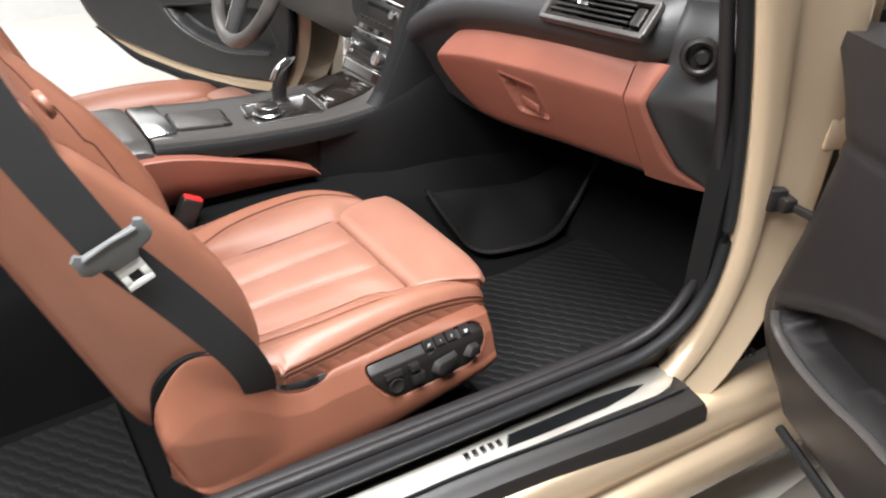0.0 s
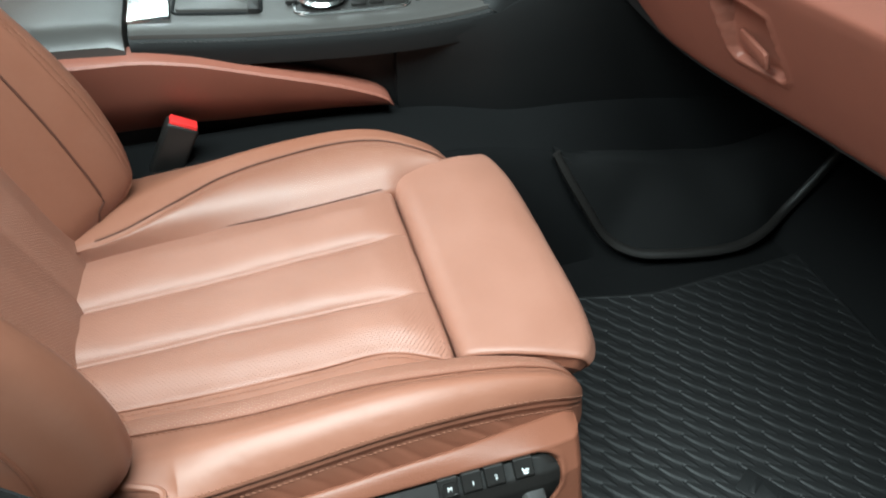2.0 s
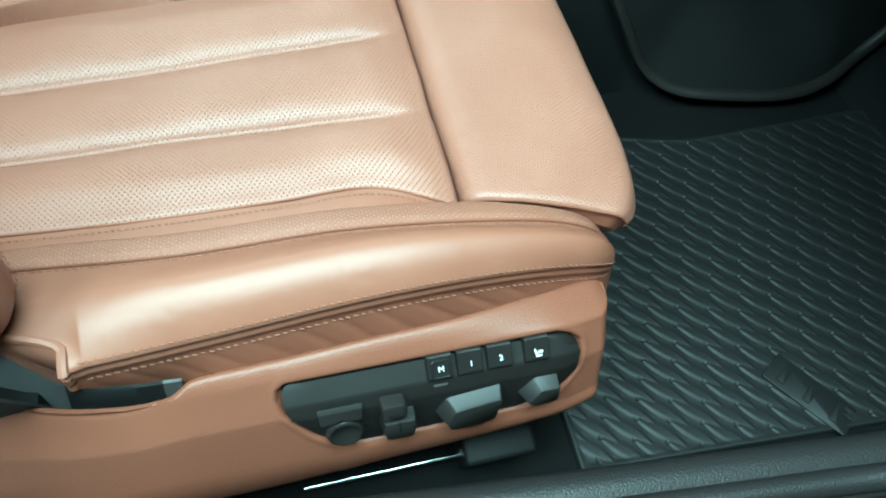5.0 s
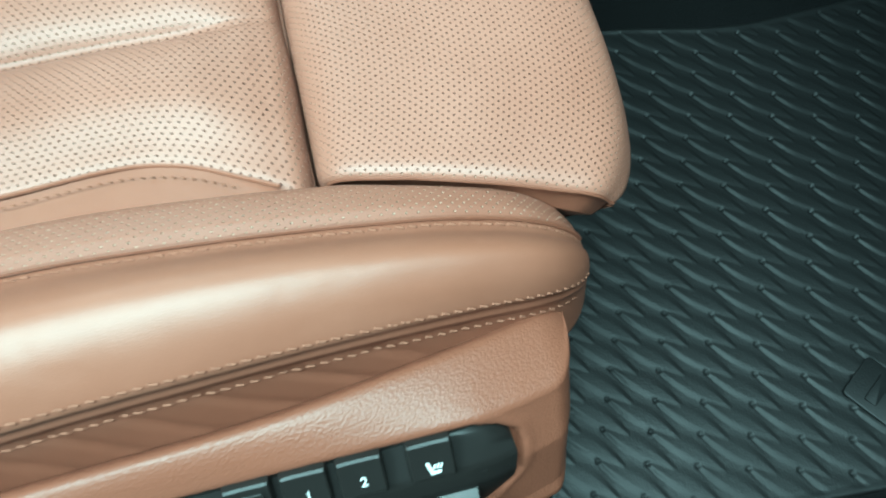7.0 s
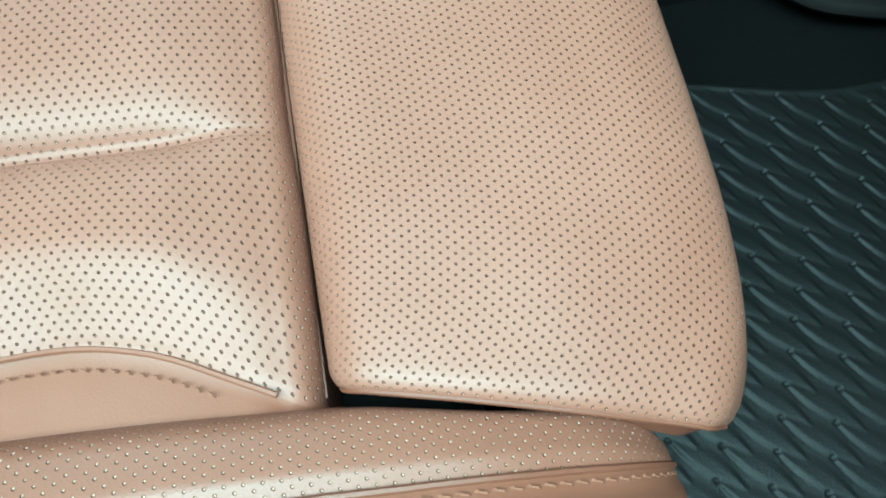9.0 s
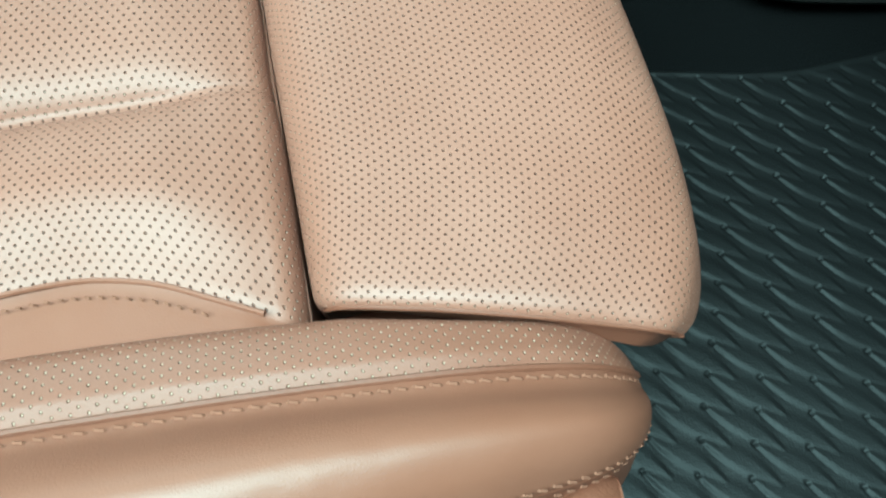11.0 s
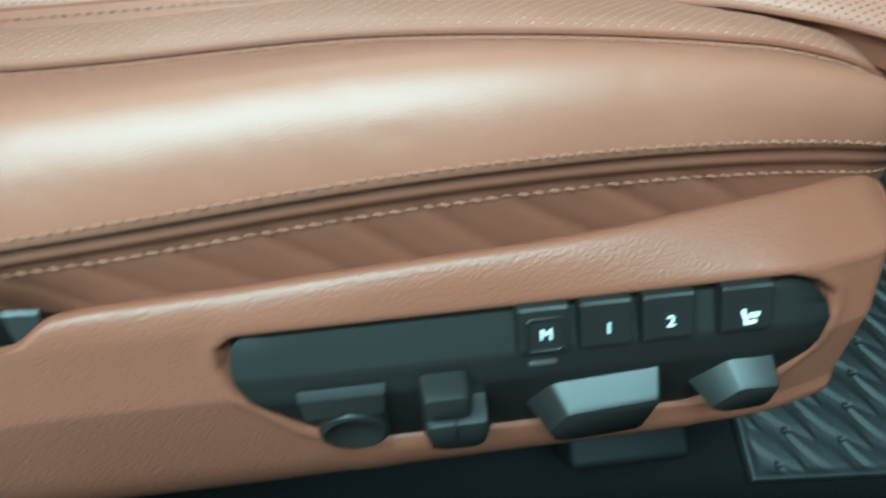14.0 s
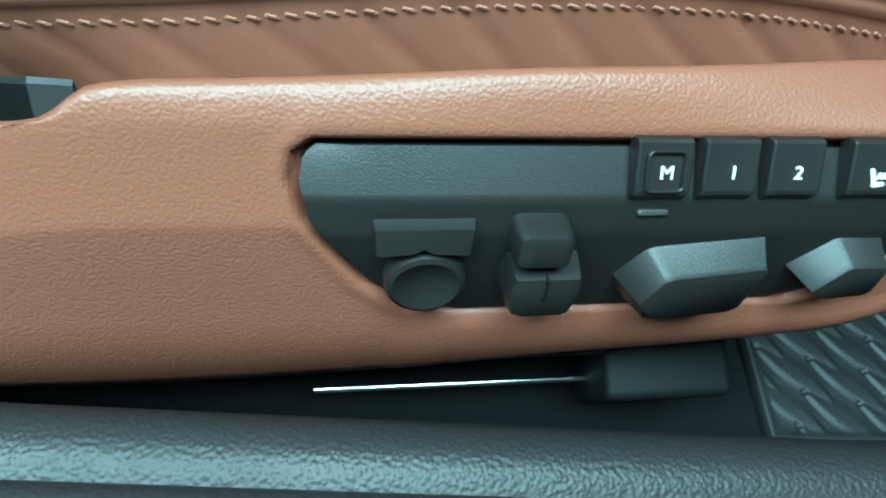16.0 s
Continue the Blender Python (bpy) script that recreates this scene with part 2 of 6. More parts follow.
def spline(points, n, closed=False):
    """n points on a Catmull-Rom curve through the given points, evenly by length."""
    P = [np.array(p, float) for p in points]
    m = len(P)
    fine = []
    for i in range(m if closed else m - 1):
        p1, p2 = P[i], P[(i + 1) % m]
        p0 = P[i - 1] if closed or i else 2 * p1 - p2
        p3 = P[(i + 2) % m] if closed or i + 2 < m else 2 * p2 - p1
        for k in range(24):
            t = k / 24
            fine.append(0.5 * (2 * p1 + (p2 - p0) * t + (2 * p0 - 5 * p1 + 4 * p2 - p3) * t * t + (3 * p1 - p0 - 3 * p2 + p3) * t ** 3))
    fine.append(P[0] if closed else P[-1])
    fine = np.array(fine)
    s = np.r_[0, np.cumsum(np.linalg.norm(np.diff(fine, axis=0), axis=1))]
    want = np.linspace(0, s[-1], n + 1)[:-1] if closed else np.linspace(0, s[-1], n)
    return [tuple(np.interp(w, s, fine[:, c]) for c in range(fine.shape[1])) for w in want]


def curve1(table):
    """A smooth function through (x, value) pairs."""
    xs = [a for a, _ in table]
    ys = [b for _, b in table]

    def at(x):
        x = min(max(x, xs[0]), xs[-1])
        i = max(k for k in range(len(xs) - 1) if xs[k] <= x)
        h = xs[i + 1] - xs[i]
        t = (x - xs[i]) / h

        def slope(k):
            a, b = max(k - 1, 0), min(k + 1, len(xs) - 1)
            return (ys[b] - ys[a]) / (xs[b] - xs[a])
        m0, m1 = slope(i) * h, slope(i + 1) * h
        return ((2 * t ** 3 - 3 * t * t + 1) * ys[i] + (t ** 3 - 2 * t * t + t) * m0 + (3 * t * t - 2 * t ** 3) * ys[i + 1] + (t ** 3 - t * t) * m1)
    return at


def sstep(a, b, x):
    t = min(max((x - a) / (b - a), 0), 1)
    return t * t * (3 - 2 * t)


def tube(points, radius, sides=8, closed=False, flatten=1.0, up=(0, 0, 1)):
    """A round (or flattened) bar along points."""
    P = [Vector(p) for p in points]
    rings = []
    for i, p in enumerate(P):
        a = P[i - 1] if i or closed else P[0]
        b = P[(i + 1) % len(P)] if closed or i + 1 < len(P) else P[-1]
        d = (b - a).normalized()
        s = d.cross(Vector(up))
        s = (s if s.length > 1e-4 else d.cross(Vector((1, 0, 0)))).normalized()
        w = s.cross(d)
        r = radius(i / (len(P) - 1)) if callable(radius) else radius
        rings.append([p + r * (math.cos(k * math.tau / sides) * s + flatten * math.sin(k * math.tau / sides) * w) for k in range(sides)])
    if closed:
        rings.append(rings[0])
    return loft(rings, caps=not closed)


def frame_of(origin, u, v):
    """A matrix whose x runs along u, y along v (made square), z out of both."""
    u = Vector(u).normalized()
    w = u.cross(Vector(v)).normalized()
    v = w.cross(u)
    m = Matrix((u, v, w)).transposed().to_4x4()
    m.translation = Vector(origin)
    return m


def prism(outline, depth, bevel=0.001, m=None, top=1.0, shift=(0, 0), base=0.0):
    """A plate of the outline (x, y), raised along z, its upper rim rounded; top shrinks and shift slides the upper face."""
    bm = bmesh.new()
    n = len(outline)
    c = Vector((sum(p[0] for p in outline) / n, sum(p[1] for p in outline) / n))

    def ring(scale, z, inset=0.0, f=0.0):
        out = []
        for p in outline:
            d = Vector(p) - c
            L = max(d.length, 1e-6)
            q = c + d * scale * max(0.0, 1 - inset / L) + Vector(shift) * f
            out.append(bm.verts.new((q.x, q.y, z)))
        return out
    k = (depth - bevel) / depth if depth else 1
    rs = [ring(1, base), ring(1 + (top - 1) * k, depth - bevel, 0, k), ring(1 + (top - 1) * k, depth - bevel * 0.3, bevel * 0.3, k), ring(top, depth, bevel, 1)]
    for a, b in zip(rs, rs[1:]):
        for i in range(n):
            bm.faces.new((a[i], a[(i + 1) % n], b[(i + 1) % n], b[i]))
    bm.faces.new(rs[-1])
    bm.faces.new(list(reversed(rs[0])))
    if m is not None:
        bmesh.ops.transform(bm, matrix=m, verts=bm.verts)
    return bm


def rounded(w, h, r, seg=4, cx=0.0, cy=0.0):
    out = []
    for sx, sy, a0 in ((1, 1, 0), (-1, 1, 90), (-1, -1, 180), (1, -1, 270)):
        for k in range(seg + 1):
            a = radians(a0 + 90 * k / seg)
            out.append((cx + sx * (w / 2 - r) + r * math.cos(a), cy + sy * (h / 2 - r) + r * math.sin(a)))
    return out


def block(size, m, bevel=0.004, seg=2):
    bm = bmesh.new()
    bmesh.ops.create_cube(bm, size=1, matrix=Matrix.Diagonal((*size, 1)))
    if bevel:
        bmesh.ops.bevel(bm, geom=list(bm.edges), offset=bevel, segments=seg, affect="EDGES", profile=0.5)
    bmesh.ops.transform(bm, matrix=m, verts=bm.verts)
    return bm


def turned(profile, m, sides=28):
    """A turned body from (radius, height) pairs, about m's z."""
    rings = [[m @ Vector((r * math.cos(k * math.tau / sides), r * math.sin(k * math.tau / sides), h)) for k in range(sides)] for r, h in profile]
    return loft(rings)


def merge(*bms):
    out = bmesh.new()
    for b in bms:
        me = bpy.data.meshes.new("tmp")
        b.to_mesh(me)
        b.free()
        out.from_mesh(me)
        bpy.data.meshes.remove(me)
    return out


def stitches(points, lift, spacing=0.0052, length=0.0036, wide=0.0009, slant=0.25):
    """A row of short threads along a seam; lift gives the outward way at each place."""
    P = [Vector(p) for p in points]
    s = [0.0]
    for a, b in zip(P, P[1:]):
        s.append(s[-1] + (b - a).length)
    verts, faces = [], []
    d = spacing / 2
    i = 0
    while d < s[-1]:
        while s[i + 1] < d:
            i += 1
        t = (d - s[i]) / (s[i + 1] - s[i])
        p = P[i].lerp(P[i + 1], t)
        f = (P[i + 1] - P[i]).normalized()
        up = (lift[i].lerp(lift[i + 1], t) if isinstance(lift, list) else Vector(lift)).normalized()
        side = f.cross(up).normalized()
        f = (f + side * slant).normalized()
        side = f.cross(up).normalized()
        base = len(verts)
        for e, h, w in ((-0.5, -0.35, 0.6), (-0.28, 0.55, 1.0), (0.28, 0.55, 1.0), (0.5, -0.35, 0.6)):
            for q in (-1, 1):
                verts.append(p + f * e * length + side * q * w * wide * 0.5 + up * h * wide)
        verts += [p + f * e * length + up * wide * 0.95 for e in (-0.25, 0.25)]
        for a, b, c, e in ((0, 1, 3, 2), (4, 5, 7, 6)):
            faces.append((base + a, base + b, base + c, base + e))
        faces += [(base + 2, base + 8, base + 9, base + 4), (base + 3, base + 5, base + 9, base + 8), (base + 2, base + 3, base + 8),
                  (base + 4, base + 9, base + 5)]
        d += spacing
    bm = bmesh.new()
    vs = [bm.verts.new(v) for v in verts]
    for f in faces:
        bm.faces.new([vs[k] for k in f])
    return bm


def text_mesh(body, size, m, depth=0.0003):
    cu = bpy.data.curves.new("print", "FONT")
    cu.body, cu.size, cu.extrude, cu.align_x, cu.align_y = body, size, depth, "CENTER", "CENTER"
    ob = bpy.data.objects.new("print", cu)
    me = bpy.data.meshes.new_from_object(ob)
    bpy.data.objects.remove(ob)
    bm = bmesh.new()
    bm.from_mesh(me)
    bpy.data.meshes.remove(me)
    bmesh.ops.transform(bm, matrix=m, verts=bm.verts)
    return bm

# ---- the passenger seat ----
SEAT_LABEL = "cognac-brown perforated leather front passenger car seat with sewn bolsters"


def cushion_z(x):
    return 0.5475 + 0.004 * math.sin((x + 0.16) * 7)


SEAM_L = curve1([(-0.60, -0.108), (-0.50, -0.114), (-0.40, -0.118), (-0.30, -0.118), (-0.245, -0.117), (-0.215, -0.124), (-0.19, -0.137), (-0.163, -0.152)])
SEAM_R = curve1([(-0.60, 0.122), (-0.50, 0.132), (-0.40, 0.137), (-0.30, 0.141), (-0.163, 0.150)])
CHANNEL_A = curve1([(-0.60, 0.030), (-0.50, 0.038), (-0.30, 0.050), (-0.163, 0.057)])
CHANNEL_B = curve1([(-0.60, -0.046), (-0.50, -0.042), (-0.30, -0.041), (-0.163, -0.046)])


def flute_height(x, y):
    """Three padded flutes between two sewn channels, flattening out towards the front edge."""
    lines = [SEAM_L(x), CHANNEL_B(x), CHANNEL_A(x), SEAM_R(x)]
    fade = 1 - sstep(-0.215, -0.175, x)
    z = 0.0
    for a, b in zip(lines, lines[1:]):
        if a <= y <= b:
            t = (y - a) / (b - a)
            z = 0.0100 * (4 * t * (1 - t)) ** 0.64 * (0.35 + 0.65 * fade) * sstep(-0.010, 0.040, min(y - lines[0], lines[3] - y))
    for c in lines[1:3]:
        z -= 0.0042 * math.exp(-abs(y - c) / 0.0062) * fade
    for c in (lines[0], lines[3]):
        z -= 0.0012 * math.exp(-((y - c) / 0.003) ** 2)
    wr = noise.noise((x * 28, y * 34, 3.1)) * 0.0009 + noise.noise((x * 9, y * 13, 7.7)) * 0.0040
    return z + wr * sstep(-0.17, -0.24, x)


def build_cushion(parent):
    """The fluted centre, its plain side strips and the edge that rolls down into the gap."""
    xs = list(np.linspace(-0.60, -0.192, 78)) + [-0.187, -0.182, -0.177, -0.1725, -0.1685]
    roll = [(-0.1655, 0.0030), (-0.1636, 0.0065), (-0.1626, 0.011), (-0.1622, 0.018), (-0.163, 0.035), (-0.166, 0.07)]
    strips = 7
    rings = []

    def row(x, drop, dx=0.0):
        a, b = SEAM_L(x), SEAM_R(x)
        lines = [a, CHANNEL_B(x), CHANNEL_A(x), b]
        ys = list(np.linspace(-0.168, a, strips))
        for p, q in zip(lines, lines[1:]):
            ys += [p + (q - p) * (0.5 - 0.5 * math.cos(math.pi * (0.08 + 0.92 * k / 26 if k else 0) * 1.0)) for k in range(1, 27)]
        ys += list(np.linspace(b, 0.172, strips))[1:]
        out = []
        for y in ys:
            z = cushion_z(x) + flute_height(min(x, -0.1685), y)
            z -= 0.004 * sstep(-0.185, -0.166, x)
            if y < a:
                z += 0.004 * sstep(a, -0.168, y) - 0.0005
            out.append((x, y + 0.0, z - drop))
        return out
    for x in xs:
        rings.append(row(x, 0.0))
    for x, d in roll:
        wob = [0.0012 * noise.noise((p[1] * 30, d * 40, 1.3)) for p in rings[0]]
        r = row(-0.1685, d)
        rings.append([(x + w, p[1], p[2]) for p, w in zip(r, wob)])
    n = len(rings[0])
    body = loft(rings, closed=False, slot=lambda i, j: 0 if strips - 1 <= j < n - strips else 1)
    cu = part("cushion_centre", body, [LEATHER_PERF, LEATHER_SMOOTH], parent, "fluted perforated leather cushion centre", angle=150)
    base = block((0.42, 0.33, 0.075), pose(-0.385, 0.002, 0.497), 0.01)
    part("cushion_foam", base, BLACK_MATT, parent)
    # raised piping where the plain strip is sewn on, with its row of thread
    px = np.linspace(-0.56, -0.176, 60)
    line = [(x, SEAM_L(x), cushion_z(x) + 0.0006) for x in px]
    part("piping", tube(line, 0.0011, 6), LEATHER_SMOOTH, cu)
    low = [(x, SEAM_L(x) - 0.0075, cushion_z(x) + 0.0024) for x in np.linspace(-0.56, -0.195, 60)]
    part("stitching", stitches(low, (0, 0, 1), 0.0048, 0.003), THREAD, cu)
    line = [(x, SEAM_R(x), cushion_z(x) + 0.0012) for x in px]
    part("piping", tube(line, 0.0010, 6), SEAM_BROWN, cu)
    return cu


def build_thigh_support(parent):
    """The sliding thigh rest ahead of the gap: a padded block, wider towards its bowed front, with sewn side faces."""
    offs = [0.0, 0.004, 0.009, 0.016, 0.026, 0.040, 0.060, 0.09]
    ts = [-1 + o for o in offs] + list(np.linspace(-0.88, 0.88, 42)) + [1 - o for o in reversed(offs)]

    def across(x, t):
        k = min(max((x + 0.161) / 0.131, 0.0), 1.15)
        return 0.0155 - 0.0095 * k + t * (0.1605 + 0.0265 * k)

    def ring_at(t, inset=0.0):
        e = abs(t)
        d = (1 - e) * 0.17
        drop = 0.0034 * (1 - math.sqrt(max(0.0, 1 - max(0.0, 1 - d / 0.0080) ** 2))) + inset
        front = 0.007 - 0.006 * e ** 2 - (0.025 if t < 0 else 0.017) * e ** 5 + (0.006 * t if t > 0 else 0.0)
        back = -0.1612 + 0.0015 * e * e
        top = 0.5535 - 0.0015 * e * e
        low = 0.050 - 0.018 * e ** 3
        prof = [(back + 0.006, 0.462), (back, 0.485), (back - 0.0004, 0.515), (back + 0.0006, 0.538), (back + 0.006, 0.5475), (back + 0.017, top - 0.0004),
                (back + 0.032, top + 0.0012), (front - 0.090, top + 0.002), (front - 0.054, top - 0.0002), (front - 0.030, top - 0.0045), (front - 0.012, top - 0.27 * low),
                (front - 0.0025, top - 0.62 * low), (front, top - low), (front - 0.008 - 0.020 * e ** 3, 0.476), (front - 0.03 - 0.02 * e ** 3, 0.462), (-0.08, 0.458)]
        out = []
        loop = spline(prof, 96, closed=True)
        for k, (x, z) in enumerate(loop):
            y = across(x, t) - t ** 5 * 0.24 * max(0.0, 0.544 - z)
            wr = 0.0007 * noise.noise((x * 30, y * 26, z * 20)) + 0.0009 * noise.noise((x * 12, y * 10, 5))
            (xa, za), (xb, zb) = loop[k - 2], loop[(k + 2) % 96]
            tl = math.hypot(xb - xa, zb - za)
            out.append((x + drop * (zb - za) / tl, y, z - drop * (xb - xa) / tl + wr))
        return out
    rings = [ring_at(t) for t in ts]
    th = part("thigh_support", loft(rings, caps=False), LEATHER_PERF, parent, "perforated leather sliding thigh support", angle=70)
    for sgn in (-1, 1):
        edge = rings[0] if sgn < 0 else rings[-1]
        side = [[(x, y + 0.0004 * sgn, z) for x, y, z in edge]]
        for ins, dy in ((0.0012, -0.0008), (0.0035, -0.0013), (0.010, -0.0008), (0.018, -0.0005)):
            cx, cz = -0.07, 0.500
            side.append([(cx + (x - cx) * (1 - ins / 0.09), y + sgn * dy + 0.0010 * noise.noise((x * 40, z * 40, 2)), cz + (z - cz) * (1 - ins / 0.05)) for x, y, z in edge])
        part("side_face", loft(side, caps=False), LEATHER_SKIRT, th, "smooth brown leather side face", angle=70)
        cap = bmesh.new()
        cap.faces.new([cap.verts.new(p) for p in side[-1]])
        part("side_fill", cap, LEATHER_SKIRT, th)
        rim = [Vector(p) for p in edge]
        a = min(range(96), key=lambda k: (rim[k] - Vector((-0.158, rim[k].y, 0.535))).length)
        b = min(range(96), key=lambda k: (rim[k] - Vector((-0.02, rim[k].y, 0.500))).length)
        part("piping", tube([p + Vector((0, 0.0003 * sgn, -0.0003)) for p in (rim[a:b] if a < b else rim[b:a])], 0.0009, 6), LEATHER_SKIRT, th)
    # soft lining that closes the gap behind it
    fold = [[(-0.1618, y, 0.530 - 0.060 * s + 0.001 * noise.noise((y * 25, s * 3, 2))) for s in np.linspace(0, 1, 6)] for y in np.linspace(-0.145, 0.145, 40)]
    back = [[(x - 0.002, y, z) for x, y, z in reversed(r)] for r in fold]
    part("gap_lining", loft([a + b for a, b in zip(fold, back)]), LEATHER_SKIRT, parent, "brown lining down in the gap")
    return th


def bolster(parent, sign, y1, z1, y2, z2, base, bulge, rear, nose, name):
    """A side roll: perforated inner face up to the first seam, smooth roll to the second, skirt below it."""
    rings, seam1, seam2, up1, up2 = [], [], [], [], []
    x0, x1, nl = -0.565, nose[0], 0.052
    stations = list(np.linspace(x0, x1 - nl, 150)) + [x1 - nl + nl * math.sin(a) for a in np.linspace(0, math.pi / 2, 26)][1:]
    NA, NB, NC = 16, 26, 10
    for x in stations:
        xc = min(x, x1 - 0.0005)
        a = np.array((y1(x), z1(x)))
        b = np.array((y2(x), z2(x)))
        lo = np.array((base(x), cushion_z(min(x, -0.17)) - (0.012 if sign < 0 else 0.004) - 0.05 * sstep(-0.17, x1, x)))
        out_n = np.array((sign * abs(b[1] - a[1]) + sign * 0.004, abs(b[0] - a[0])))
        out_n = out_n / np.linalg.norm(out_n)
        pad = bulge(x)
        back = sstep(-0.355, -0.40, x) if sign < 0 else 0.0
        wide = min(0.0235, 0.85 * abs(lo[0] - a[0]))
        if sign < 0:
            inner = spline([lo, a + np.array((wide, -0.0085)), a + np.array((wide * 0.55, -0.0012)), a + np.array((0.0035, 0.0014))], NA)
        else:
            inner = spline([lo, lo * 0.66 + a * 0.34 + np.array((-0.001, 0.0115)), lo * 0.3 + a * 0.7 + np.array((-0.002, 0.0115)), a + np.array((-0.0035, 0.0014))], NA)
        mid = a * 0.5 + b * 0.5 + out_n * pad
        roll = spline([a + np.array((sign * 0.0005, -0.0002)), a + np.array((sign * 0.008, 0.0030)), a * 0.68 + b * 0.32 + out_n * pad * 0.76, mid,
                       a * 0.22 + b * 0.78 + out_n * pad * 0.79, b + np.array((sign * 0.0032, 0.0052)), b + np.array((sign * 0.0028, 0.0012))], NB)
        skirt = spline([b + np.array((sign * 0.0022, -0.0002)), b + np.array((sign * 0.0040, -0.0022)), b + np.array((sign * 0.0047, -0.0048)),
                        b + np.array((sign * 0.0036, -0.0070)), b + np.array((sign * (0.0065 - 0.0020 * back), -0.019)), b + np.array((sign * (0.0140 - 0.0080 * back), -0.045))], NC + 8)
        foot = [(b[0] - sign * 0.012, 0.455), (lo[0], 0.455)]
        ring = inner + roll + skirt + foot
        s = 1.0
        if x > x1 - nl:
            s = max(0.0, 1 - ((x - (x1 - nl)) / nl) ** 3.2) ** 0.5
        s = max(s, 0.02)
        out = []
        for k, (y, z) in enumerate(ring):
            yy, zz = nose[1] + (y - nose[1]) * s, nose[2] + (z - nose[2]) * s
            xx = rear(x, y) if x < -0.44 else x
            w = 0.0006 * noise.noise((x * 13, y * 24, z * 20)) + 0.00018 * noise.noise((x * 60, y * 70, 4))
            if NA <= k < NA + NB:
                w *= 1.2
                cr = abs(noise.noise((x * 30 + y * 18, y * 75 - x * 10, 9.0)))
                w -= 0.0005 * math.exp(-(cr / 0.035) ** 2) * sstep(-0.02, 0.25, noise.noise((x * 11, y * 14, 2.5))) * sstep(0, 5, k - NA) * sstep(0, 5, NA + NB - k)
            if k >= NA + NB + 5 and k < len(ring) - 2:
                ph = (x + zz * 1.1) * 104 + 1.3 * noise.noise((x * 9, zz * 12, 6))
                w -= 0.0025 * (1 - abs(math.sin(ph))) ** 3 * (0.75 + 0.7 * noise.noise((x * 10, 2, 2))) * sstep(-0.08, -0.16, x)
            if sign < 0:
                w *= sstep(-0.455, -0.42, x)
            out.append((xx, yy + sign * w * 0.6, zz + w * 0.7))
        rings.append(out)
        p, q = Vector(out[NA + 1]), Vector(out[NA + NB - 2])
        seam1.append(Vector(out[NA + 2]) + Vector((0, 0, 0.0003)))
        seam2.append((Vector(out[NA + NB - 3]), Vector(out[NA + NB + 5])))
        up1.append(Vector((0, -sign * 0.15, 1)))
        up2.append(Vector((0, sign * 0.75, 0.65)))
    body = loft(rings, slot=lambda i, j: 0 if j < NA else (1 if j < NA + NB else 2), uvref=112)
    bo = part(name, body, [LEATHER_PERF_SIDE, LEATHER_SMOOTH, LEATHER_SKIRT], parent, "leather side bolster with twin sewn seams", angle=150)
    n = len(seam1)
    lo, hi = 12, n - 6
    part("piping", tube([p + Vector((0, -sign * 0.0035, 0.0002)) for p in seam1[lo:hi]], 0.0012 if sign < 0 else 0.0008, 6), LEATHER_SKIRT if sign < 0 else SEAM_BROWN, bo)
    rim = [Vector(p) for p in rings[0][NA - 2:NA + NB + 7]]
    part("end_rim", tube(rim, 0.0038, 8), LEATHER_SMOOTH, bo)
    part("stitching", stitches(seam1[lo:hi], up1[lo:hi], 0.0056, 0.0050, 0.0010, 0.22), THREAD, bo)
    part("stitching", stitches([a for a, _ in seam2[lo + 16:hi]], up2[lo + 16:hi], 0.0056, 0.0054, 0.0011, 0.28), THREAD, bo)
    part("stitching", stitches([b for _, b in seam2[lo + 16:hi - 6]], up2[lo + 16:hi - 6], 0.0056, 0.0052, 0.0010, 0.28), THREAD, bo)
    return bo


def outer_rear(x, y):
    k = sstep(-0.185, -0.232, y)
    far = -0.565 + (-0.452 + 0.565) * k
    return -0.44 + (x + 0.44) * (far + 0.44) / (-0.565 + 0.44)


seat = thing("passenger_seat", SEAT_LABEL, "car seat", at=(-0.3, 0, 0.33))


